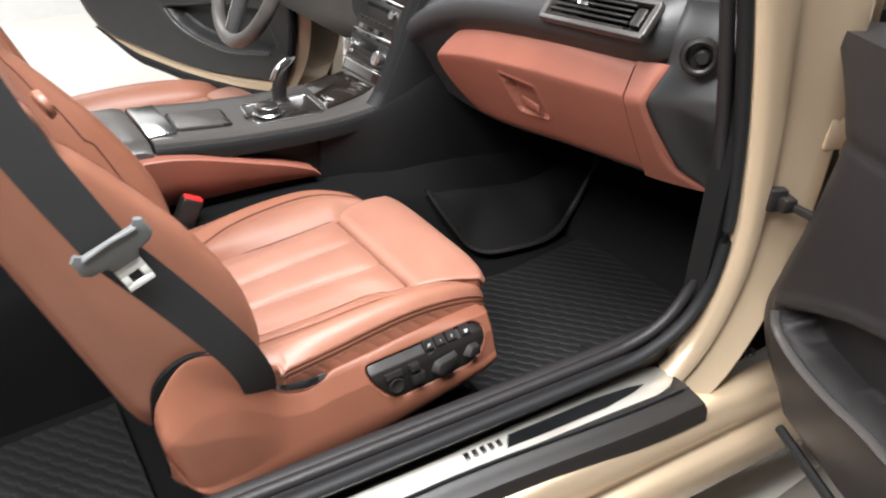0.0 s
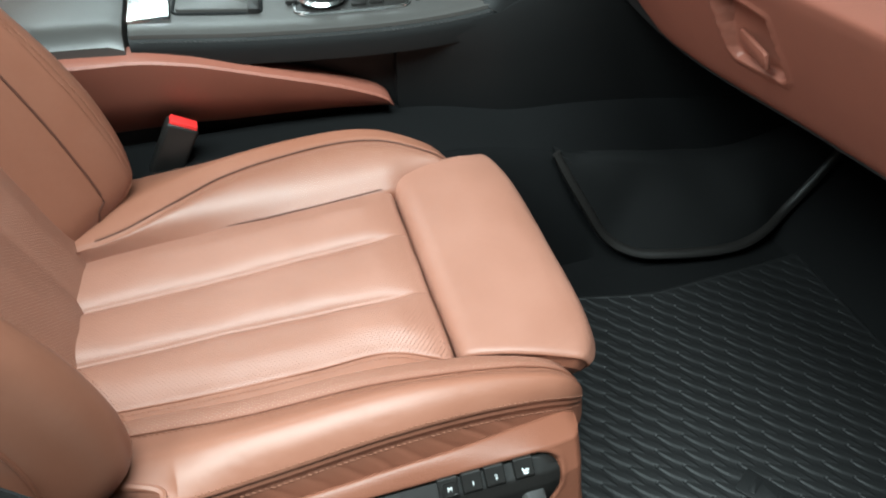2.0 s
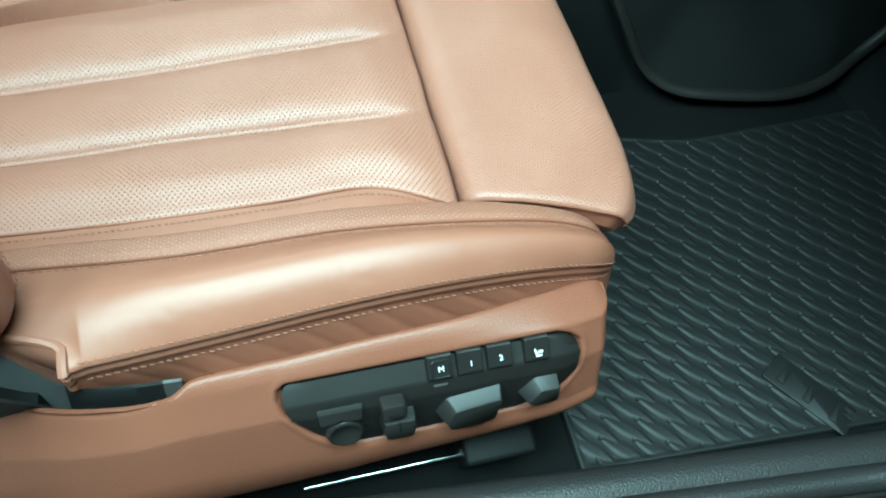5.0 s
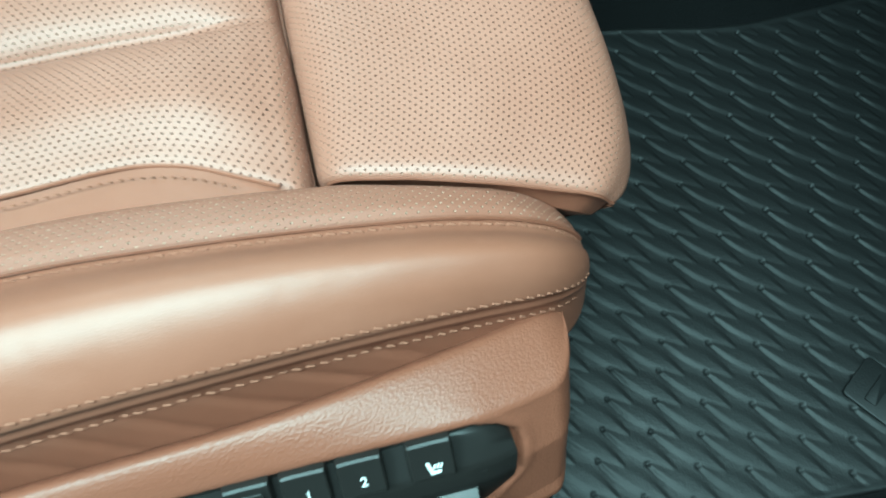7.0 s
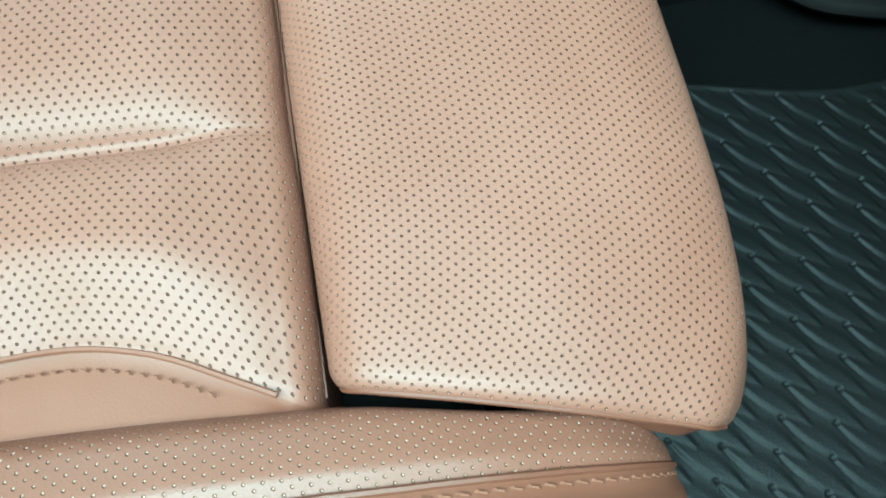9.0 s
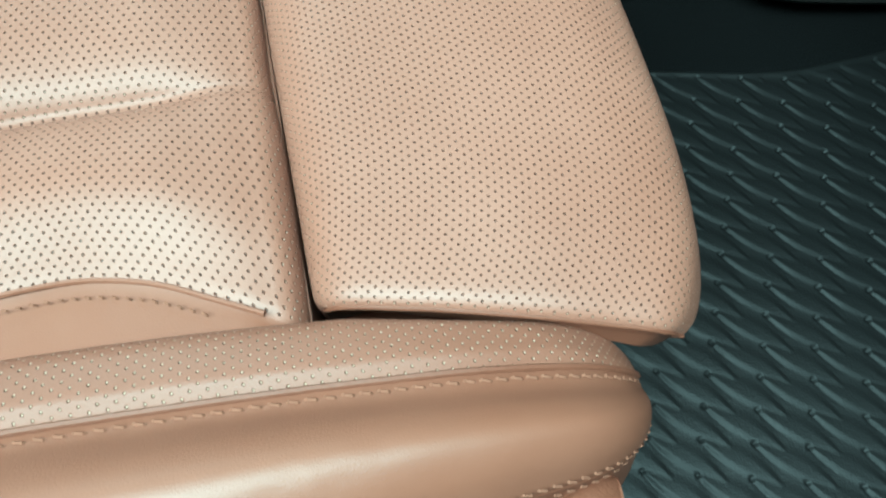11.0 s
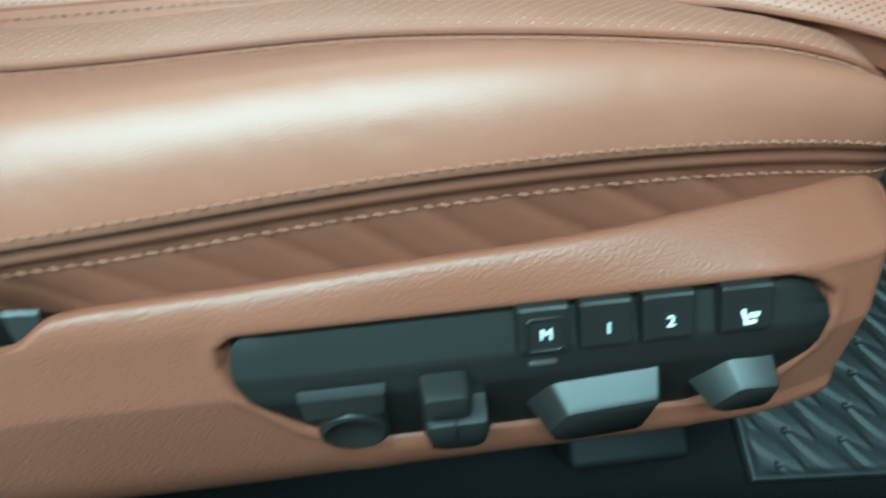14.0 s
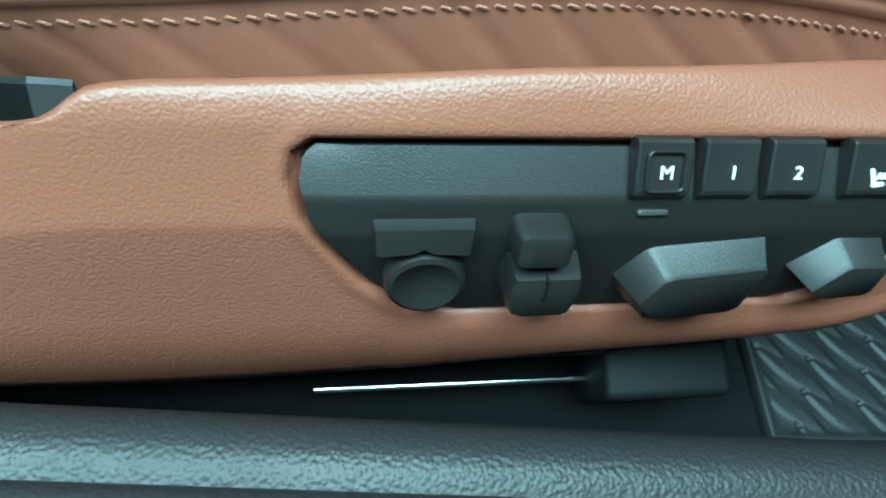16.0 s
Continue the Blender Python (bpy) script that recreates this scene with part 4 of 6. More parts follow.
# ---- seat belt ----
belt = thing("seat_belt", "black woven seat belt with grey tongue hanging over the seat", "seat belt", at=(-0.6, -0.26, 0.6))
root = new("tmp_root")


def strap(points, width, thick, side):
    P = spline(points, 40)
    rings = []
    for i, p in enumerate(P):
        a, b = Vector(P[max(i - 1, 0)]), Vector(P[min(i + 1, len(P) - 1)])
        d = (b - a).normalized()
        s = Vector(side)
        s = (s - d * s.dot(d)).normalized()
        w = d.cross(s)
        c = Vector(p)
        rings.append([c + s * width / 2 + w * thick / 2, c + w * thick * 0.7, c - s * width / 2 + w * thick / 2, c - s * width / 2 - w * thick / 2, c + s * width / 2 - w * thick / 2])
    return loft(rings)


part("shoulder_strap", strap([(-0.735, -0.285, 1.16), (-0.695, -0.290, 1.02), (-0.640, -0.295, 0.875)], 0.050, 0.0022, (0.75, 0, 0.62)), WEBBING, root, "black woven shoulder strap")
part("lap_strap", strap([(-0.640, -0.292, 0.875), (-0.574, -0.291, 0.765), (-0.521, -0.287, 0.665), (-0.497, -0.274, 0.590), (-0.494, -0.254, 0.522)], 0.050, 0.0022, (0.80, 0, 0.55)),
     WEBBING, root, "black woven lap strap")
tm = frame_of((-0.636, -0.304, 0.882), (0.936, 0.0, 0.35), (-0.35, 0.0, 0.936))
body = prism([(-0.044, -0.006), (-0.043, 0.014), (-0.036, 0.019), (-0.030, 0.012), (0.030, 0.012), (0.036, 0.019), (0.043, 0.014), (0.044, -0.006), (0.036, -0.013), (0.020, -0.015), (0.015, -0.024), (-0.015, -0.024),
              (-0.020, -0.015), (-0.036, -0.013)], 0.0075, 0.0022, tm @ Matrix.Translation((0, 0, -0.002)))
tong = part("belt_tongue", body, BUCKLE_GREY, root, "grey plastic belt tongue body")
part("tongue_lip", tube([tm @ Vector((x, 0.0115 - 0.002 * abs(x) / 0.03, 0.0055)) for x in np.linspace(-0.032, 0.032, 12)], 0.0028, 8), BUCKLE_GREY, tong)
part("tongue_blade", merge(block((0.0085, 0.0130, 0.003), tm @ pose(-0.0115, -0.0435, 0.001), 0.0004), block((0.0085, 0.0130, 0.003), tm @ pose(0.0115, -0.0435, 0.001), 0.0004),
                           block((0.0315, 0.016, 0.0032), tm @ pose(0, -0.029, 0.001), 0.0006), block((0.0315, 0.0085, 0.0032), tm @ pose(0, -0.0542, 0.001), 0.0008)), STEEL_WHITE, tong, "bright steel tongue")
adopt(root, belt)

buckle = thing("belt_buckle", "black belt buckle with a red release button", "belt buckle", at=(-0.43, 0.285, 0.5))
root = new("tmp_root")
bmx = frame_of((-0.432, 0.285, 0.575), (0.86, 0.02, -0.50), (0.50, 0.0, 0.86))
part("buckle_body", block((0.042, 0.026, 0.125), bmx @ pose(0, -0.02, 0, 90), 0.005, 3), BLACK_SATIN, root)
part("release_button", block((0.036, 0.018, 0.010), bmx @ pose(0, 0.042, 0.001, 90), 0.002), BUCKLE_RED, root, "red release button")
part("buckle_stalk", tube([bmx @ Vector((0, -0.08, 0)), (-0.46, 0.283, 0.44), (-0.47, 0.270, 0.34)], 0.009, 8), BLACK_MATT, root)
adopt(root, buckle)

# ---- footwell, mats, sill ----
def floor_z(x):
    return 0.3125 + 0.06 * (x - 0.03) if x > -0.1 else 0.3047


def sill_y(y0, x):
    return y0 - 0.095 * (x + 0.2)


car = thing("automobile", "champagne gold two-door car body with its door openings", "car", at=(0, -0.5, 0.0))
root = new("tmp_root")

# carpeted floor pan and toe board
rings = []
for x in list(np.linspace(-1.9, -0.1, 20)) + list(np.linspace(-0.05, 0.46, 14)) + [0.50, 0.55, 0.60, 0.66, 0.74, 0.84]:
    z = floor_z(x) - 0.008 + max(0.0, x - 0.46) * 0.9
    y0 = sill_y(-0.335, x)
    rings.append([(x, y0, z), (x, -0.2, z), (x, 0.0, z), (x, 0.14, z), (x, 0.30, z), (x, 0.30, z - 0.03), (x, 0.0, z - 0.03), (x, y0, z - 0.03)])
part("floor_carpet", loft(rings), CARPET, root, "charcoal carpet on the car floor")
rings = []
for x in list(np.linspace(-1.9, -0.1, 20)) + [0.0, 0.2, 0.46, 0.6, 0.84]:
    z = 0.295 + max(0.0, x - 0.46) * 0.9
    rings.append([(x, 0.56, z), (x, 1.20, z), (x, 1.20, z - 0.03), (x, 0.56, z - 0.03)])
part("floor_carpet", loft(rings), CARPET, root)

# tunnel flank with its crease
CREASE = curve1([(-0.9, 0.545), (-0.04, 0.537), (0.09, 0.507), (0.33, 0.455), (0.6, 0.44), (0.85, 0.50)])
rings = []
for x in np.linspace(-0.9, 0.85, 70):
    c = CREASE(x)
    b = floor_z(x) - 0.01 + max(0.0, x - 0.46) * 0.5
    top = 0.556
    prof = [(0.115, b), (0.150, b + 0.02), (0.178, b + (c - b) * 0.55), (0.200, c - 0.020), (0.2115, c - 0.004), (0.2170, c + 0.001), (0.2220, c - 0.001), (0.250, c + (top - c) * 0.5), (0.292, top - 0.003), (0.306, top),
            (0.340, top), (0.340, b)]
    rings.append([(x, y + 0.0015 * noise.noise((x * 12, z * 14, 0)), z + 0.0015 * noise.noise((x * 9, y * 20, 5))) for y, z in prof])
part("tunnel_carpet", loft(rings), CARPET, root, "charcoal carpet on the tunnel flank")

rings = []
for x in np.linspace(-1.9, -0.88, 12):
    rings.append([(x, y, z) for y, z in ((0.25, 0.29), (0.285, 0.42), (0.31, 0.50), (0.34, 0.52), (0.52, 0.52), (0.55, 0.50), (0.575, 0.42), (0.60, 0.29))])
part("tunnel_carpet", loft(rings), CARPET, root)

# moulded footwell panel with its raised rim
rim = spline([(0.098, 0.203, 0.512), (0.118, 0.185, 0.470), (0.142, 0.170, 0.425), (0.175, 0.152, 0.370), (0.215, 0.128, 0.347), (0.270, 0.110, 0.344), (0.360, 0.092, 0.347), (0.420, 0.098, 0.356),
              (0.475, 0.122, 0.372), (0.530, 0.135, 0.420), (0.600, 0.150, 0.500)], 60)
head = spline([(0.125, 0.206, 0.498), (0.200, 0.205, 0.484), (0.300, 0.200, 0.465), (0.420, 0.190, 0.455), (0.600, 0.185, 0.50)], 60)
rings = []
for a, b in zip(rim, head):
    a, b = Vector(a), Vector(b)
    pts = [a.lerp(b, k) + Vector((0, -0.010 * math.sin(k * math.pi), 0)) for k in np.linspace(0, 1, 12)]
    rings.append(pts + [p + Vector((0.004, 0.03, -0.004)) for p in reversed(pts)])
fp = part("footwell_panel", loft(rings), CONSOLE_BLACK, root, "moulded black plastic footwell panel", angle=60)
part("panel_rim", tube(rim, lambda t: 0.0105 * (0.8 + 0.2 * min(1, t * 8)), 10, flatten=0.7), BLACK_SATIN, fp, "raised glossy black rim")


# ---- rubber mats ----
A1, A2 = np.array((0.0325, -0.0098)), np.array((-0.0100, -0.0200))
LEAF = np.array((0.717, -0.697))


def leaf_relief(X, Y):
    """Moulded twisted leaves on a slanting lattice: each starts at a small pit with a sharp lower edge and ends with a sharp upper edge."""
    det = A1[0] * A2[1] - A1[1] * A2[0]
    i0 = np.floor((X * A2[1] - Y * A2[0]) / det)
    j0 = np.floor((A1[0] * Y - A1[1] * X) / det)
    H = np.zeros_like(X)
    P = np.zeros_like(X)
    L = 0.055
    for di in (-3, -2, -1, 0, 1, 2):
        for dj in (-3, -2, -1, 0, 1, 2):
            i, j = i0 + di, j0 + dj
            dx, dy = X - i * A1[0] - j * A2[0], Y - i * A1[1] - j * A2[1]
            u = dx * LEAF[0] + dy * LEAF[1]
            v = -dx * LEAF[1] + dy * LEAF[0]
            t = np.clip(u / L, 0, 1)
            arc = np.sin(np.pi * t) ** 0.8
            lo = -0.0066 * arc
            hi = 0.0106 * np.sin(np.pi * t ** 0.85) ** 0.9
            s = (v - lo) / (hi - lo + 1e-6)
            inside = (u > 0) & (u < L) & (s > 0) & (s < 1)
            h = 0.0017 * ((1 - t) ** 0.7 * (1 - s) ** 1.3 + t ** 1.2 * s ** 0.9) * np.clip(s / 0.22, 0, 1) * np.clip((1 - s) / 0.34, 0, 1)
            H = np.where(inside, np.maximum(H, h), H)
            groove = (u > -0.001) & (u < L * 0.45) & (v < lo) & (v > lo - 0.0012)
            P = np.where(groove, np.minimum(P, -0.0009 * (1 - t / 0.45)), P)
            P = np.where(np.hypot(u + 0.0004, (v + 0.0002) * 1.3) < 0.0015, -0.0018, P)
    return np.where(P < -0.0001, np.minimum(H, 0.0003) + P, H)


def build_mat(name, x0, x1, y0, y1, step, zf, label, skew=None, inner=lambda x: 0.0):
    nx, ny = int((x1 - x0) / step), int((y1 - y0) / step)
    gx, gy = np.meshgrid(np.linspace(x0, x1, nx), np.linspace(y0, y1, ny), indexing="ij")
    gy = gy + np.array([[inner(x) * (y - y0) / (y1 - y0) for y in gy[0]] for x in gx[:, 0]])
    if skew:
        gy = gy + np.array([[skew(x) * (1 - (y - y0) / (y1 - y0)) for y in gy[0]] for x in gx[:, 0]])
    edge = np.minimum(np.minimum(gx - x0, x1 - gx), np.minimum(np.abs(gy - gy[:, :1]), np.abs(gy[:, -1:] - gy)))
    H = leaf_relief(gx, gy) * np.clip((edge - 0.004) / 0.005, 0, 1)
    H = H + 0.0012 * np.exp(-((edge - 0.003) / 0.003) ** 2)
    H = np.where(edge < 0.0005, -0.006, H)
    Z = np.array([[zf(x) for _ in gy[0]] for x in gx[:, 0]]) + H
    verts = np.stack([gx, gy, Z], -1).reshape(-1, 3)
    idx = np.arange(nx * ny).reshape(nx, ny)
    faces = np.stack([idx[:-1, :-1], idx[1:, :-1], idx[1:, 1:], idx[:-1, 1:]], -1).reshape(-1, 4)
    me = bpy.data.meshes.new(name)
    me.from_pydata(verts.tolist(), [], faces.tolist())
    me.materials.append(RUBBER)
    me.shade_smooth()
    ob = new(name, me)
    return tagged(ob, label, "floor mat")


build_mat("floor_mat", -0.062, 0.470, -0.318, 0.094, 0.00125, lambda x: floor_z(x) - 0.001, "black rubber floor mat moulded with overlapping leaf relief", lambda x: -0.095 * (x + 0.068) * 0.75, lambda x: -0.036 * sstep(0.06, 0.24, x))
build_mat("floor_mat", -1.25, -0.66, -0.26, 0.26, 0.0022, lambda x: 0.3065, "black rubber rear floor mat moulded with leaf relief")
badge = thing("mat_badge", "raised lettered rubber badge on the floor mat", "badge", at=(0.18, -0.27, 0.32))
bt = new("tmp_root")
bm_m = frame_of((0.196, -0.296, floor_z(0.196) + 0.0006), (0.55, -0.83, 0.0), (0.83, 0.55, 0.0))
part("badge_plate", prism(rounded(0.095, 0.036, 0.003), 0.0008, 0.0003, bm_m), RUBBER, bt)
for k in range(3):
    part("badge_bar", prism(rounded(0.0085, 0.024, 0.001), 0.0016, 0.0002, bm_m @ Matrix.Translation((-0.030 + 0.030 * k, 0, 0.0008))), RUBBER, bt)
adopt(bt, badge)

# ---- sill ----
SX = list(np.linspace(-1.9, -0.4, 18)) + list(np.linspace(-0.36, 0.14, 30))


def sill_run(profile, xs):
    return [[(x, sill_y(y0, x), z) for y0, z in profile] for x in xs]


roll = spline([(-0.334, 0.30), (-0.3345, 0.420), (-0.3365, 0.441), (-0.343, 0.4525), (-0.352, 0.4560), (-0.3615, 0.4552), (-0.3650, 0.4538)], 30) + \
    [(-0.3662, 0.4505), (-0.3676, 0.4506)] + spline([(-0.3690, 0.4535), (-0.376, 0.4545), (-0.385, 0.4520), (-0.3905, 0.4450), (-0.392, 0.425), (-0.392, 0.30)], 16)
part("sill_vinyl", loft(sill_run(roll, SX + [0.18, 0.22])), VINYL, root, "grained black vinyl inner sill cover", angle=50)
well = [(-0.392, 0.36), (-0.392, 0.405), (-0.396, 0.4035), (-0.447, 0.4035), (-0.450, 0.4010), (-0.468, 0.3990), (-0.484, 0.3945), (-0.492, 0.3840), (-0.494, 0.360), (-0.48, 0.35)]
part("sill_cover", loft([[(x, sill_y(y0, x) - (0.022 * sstep(-0.30, 0.15, x) if y0 < -0.44 else 0.0), z) for y0, z in well] for x in SX + [0.17, 0.195]]), BLACK_SATIN, root, "black plastic outer sill cover", angle=35)
part("rubber_bead", tube([(x, sill_y(-0.4475, x) - 0.022 * sstep(-0.30, 0.15, x), 0.4065) for x in SX + [0.18]], 0.0028, 6), SEAL, root)
plate_out = [(-0.62, -0.366), (-0.27, -0.399), (0.10, -0.4185), (0.165, -0.428), (0.183, -0.438), (0.190, -0.455), (0.184, -0.478), (0.165, -0.488), (0.130, -0.4915), (0.02, -0.4765), (-0.10, -0.4625), (-0.29, -0.4395), (-0.62, -0.404)]
pb = prism(plate_out, 0.0035, 0.001, Matrix.Translation((0, 0, 0.4038)))
plate = tagged(part("sill_plate", pb, STEEL), "brushed steel door sill plate with dark insert", "sill plate")
insert = [(-0.147, -0.419), (0.03, -0.4365), (0.10, -0.449), (0.130, -0.459), (0.10, -0.464), (0.03, -0.464), (-0.10, -0.4500), (-0.166, -0.441)]
part("dark_insert", prism(insert, 0.0008, 0.0003, Matrix.Translation((0, 0, 0.4073))), DARK_STEEL, plate, "dark steel insert")
part("insert_edge", prism([(-0.1495, -0.4185), (-0.1475, -0.4185), (-0.1665, -0.4415), (-0.1685, -0.4415)], 0.0014, 0.0003, Matrix.Translation((0, 0, 0.4073))), CHROME, plate)
for k in range(5):
    x = -0.232 + 0.015 * k
    bar = prism([(x + dx, sill_y(-0.4225 + dy, x)) for dx, dy in ((-0.005, -0.008), (0.004, -0.008), (0.006, 0.008), (-0.003, 0.008))], 0.0006, 0.0002, Matrix.Translation((0, 0, 0.4073)))
    part("badge_bar", bar, CHROME, plate)

# painted rocker below the sill
rock = spline([(-0.46, 0.372), (-0.498, 0.372), (-0.510, 0.364), (-0.520, 0.345), (-0.524, 0.320), (-0.517, 0.304), (-0.528, 0.296), (-0.548, 0.285), (-0.556, 0.255), (-0.545, 0.200), (-0.50, 0.165), (-0.45, 0.165)], 44)
part("rocker_panel", loft(sill_run(rock, SX + [0.2, 0.3, 0.4, 0.5, 0.62])), GOLD_PAINT, root, "champagne gold painted rocker panel", angle=50)

# ---- front door opening ----
PATH_IN = [(-1.9, sill_y(-0.399, -1.9), 0.440), (-0.9, sill_y(-0.399, -0.9), 0.440), (-0.3, sill_y(-0.399, -0.3), 0.440), (0.05, sill_y(-0.399, 0.05), 0.441), (0.145, -0.434, 0.452), (0.215, -0.444, 0.486),
           (0.258, -0.450, 0.540), (0.278, -0.452, 0.610), (0.280, -0.451, 0.700), (0.262, -0.449, 0.830), (0.232, -0.447, 0.960), (0.190, -0.445, 1.10), (0.13, -0.44, 1.28)]
line = spline(PATH_IN, 120)
part("door_seal", tube(line, 0.0125, 10, flatten=0.8), SEAL, root, "black rubber door seal")
inner = [(x - 0.004, y + 0.022, z + 0.004) for x, y, z in line]
part("inner_seal", tube([(x - 0.012 * sstep(0.1, 0.25, x), y + 0.024, z + 0.012 * sstep(0.3, 0.1, x)) for x, y, z in line], 0.011, 10), VINYL, root, "black inner seal trim")

key = [(0.10, -0.452, 0.372), (0.17, -0.458, 0.395), (0.228, -0.462, 0.448), (0.264, -0.465, 0.520), (0.285, -0.466, 0.610), (0.287, -0.466, 0.700), (0.270, -0.464, 0.830), (0.240, -0.462, 0.960),
       (0.198, -0.460, 1.10), (0.14, -0.455, 1.28)]
outw = [(0.00, -0.06, -0.05), (0.05, -0.065, -0.075), (0.105, -0.072, -0.070), (0.140, -0.078, -0.050), (0.160, -0.085, -0.02), (0.165, -0.088, 0.0), (0.165, -0.088, 0.0), (0.165, -0.085, 0.0), (0.165, -0.082, 0.0), (0.16, -0.08, 0.0)]
kp, ow = spline(key, 60), spline(outw, 60)
rings = []
for p, o in zip(kp, ow):
    p, o = Vector(p), Vector(o)
    n_out = Vector((-0.45, -0.88, 0.10)).normalized()
    prof = [(-0.06, -0.01), (0.0, 0.0), (0.06, 0.006), (0.26, 0.007), (0.34, 0.004), (0.38, -0.006), (0.46, -0.008), (0.80, -0.004), (0.95, 0.0), (1.0, -0.004), (1.06, -0.03)]
    rings.append([p + o * a + n_out * b for a, b in prof] + [p + o * 1.0 + Vector((0.12, 0.05, 0)), p + Vector((0.05, 0.05, 0))])
part("door_pillar", loft(rings), GOLD_PAINT, root, "champagne gold painted hinge pillar", angle=50)
hole_m = frame_of((0.330, -0.5235, 0.434), (0.8, -0.5, 0.1), (0.1, 0, 1))
part("plug", turned([(0.011, -0.002), (0.011, 0.003), (0.008, 0.004), (0.006, 0.001), (0.001, 0.0)], hole_m, 16), BLACK_MATT, root)
# painted wing seen past the pillar
rings = []
for z in np.linspace(0.18, 1.0, 18):
    rings.append([(0.46, -0.545, z), (0.475, -0.60 - 0.02 * math.sin((z - 0.18) * 4), z), (0.80, -0.63 - 0.03 * math.sin((z - 0.18) * 4), z), (1.30, -0.63, z), (1.30, -0.55, z), (0.50, -0.52, z)])
part("front_wing", loft(rings), GOLD_PAINT, root, "champagne gold painted front wing")
# hinge and check strap
part("door_hinge", merge(block((0.035, 0.03, 0.055), pose(0.386, -0.524, 0.857, 0, 0, -28), 0.005), turned([(0.010, -0.035), (0.010, 0.035)], pose(0.402, -0.545, 0.857), 14)), GOLD_PAINT, root, "gold painted door hinge")
part("check_strap", merge(block((0.030, 0.026, 0.040), pose(0.326, -0.494, 0.742, 0, 0, -28), 0.004), block((0.012, 0.110, 0.014), pose(0.338, -0.552, 0.733, 6, 0, 8), 0.003),
                          block((0.026, 0.030, 0.026), pose(0.330, -0.512, 0.739, 0, 0, -20), 0.006)), BLACK_SATIN, root, "black door check strap")
# rear part of the opening and shell
rings = []
for z in np.linspace(0.30, 1.0, 10):
    rings.append([(-1.9, -0.19, z), (-1.25, -0.235, z), (-1.25, -0.50, z), (-1.9, -0.50, z)])
part("rear_quarter", loft(rings), GOLD_PAINT, root, "champagne gold painted rear quarter")
rings = [[(x, -0.45, z) for x, z in ((-1.95, 0.2), (-1.95, 1.0), (-1.9, 1.0), (-1.9, 0.2))], [(x, 1.25, z) for x, z in ((-1.95, 0.2), (-1.95, 1.0), (-1.9, 1.0), (-1.9, 0.2))]]
part("rear_bulkhead", loft(rings), CARPET, root)
# firewall and kick panel
rings = [[(x, y, z) for x, z in ((0.80, 0.25), (0.80, 1.05), (0.86, 1.05), (0.86, 0.25))] for y in (-0.52, 1.30)]
part("firewall", loft(rings), CARPET, root)
rings = []
for z in np.linspace(0.30, 1.0, 24):
    k = sstep(0.30, 0.45, z)
    ring = spline([(0.240 - 0.03 * (1 - k), -0.420), (0.300, -0.396), (0.38, -0.392), (0.60, -0.385), (0.82, -0.38)], 14)
    rings.append([(x, y, z) for x, y in ring] + [(0.82, -0.45, z), (0.26, -0.448, z)])
part("kick_panel", loft(rings), CONSOLE_BLACK, root, "black plastic kick panel")
# wheels hold the body up
for x, y in ((1.02, -0.46), (1.02, 1.20), (-1.75, -0.42), (-1.75, 1.18)):
    part("wheel", turned([(0.10, -0.10), (0.31, -0.10), (0.335, -0.06), (0.335, 0.06), (0.31, 0.10), (0.10, 0.10)], pose(x, y, 0.335, 90), 36), RUBBER, root)
# far side of the body
far = [[(x, y, z) for y, z in ((1.19, 0.17), (1.19, 0.37), (1.225, 0.40), (1.27, 0.37), (1.29, 0.25), (1.25, 0.17))] for x in np.linspace(-1.9, 0.35, 12)]
part("rocker_panel", loft(far), GOLD_PAINT, root)
fp_line = spline([(0.02, 1.235, 0.385), (0.12, 1.225, 0.42), (0.19, 1.21, 0.52), (0.22, 1.20, 0.66), (0.21, 1.19, 0.82), (0.17, 1.18, 1.0)], 40)
rings = []
for p in fp_line:
    p = Vector(p)
    rings.append([p, p + Vector((0.035, 0.03, -0.005)), p + Vector((0.05, 0.035, -0.006)), p + Vector((0.15, 0.09, -0.01)), p + Vector((0.20, 0.05, -0.01)), p + Vector((0.05, -0.03, 0))])
part("door_pillar", loft(rings), GOLD_PAINT, root)
part("door_seal", tube([Vector(p) + Vector((-0.012, -0.02, 0.005)) for p in fp_line], 0.016, 8), SEAL, root)
adopt(root, car)


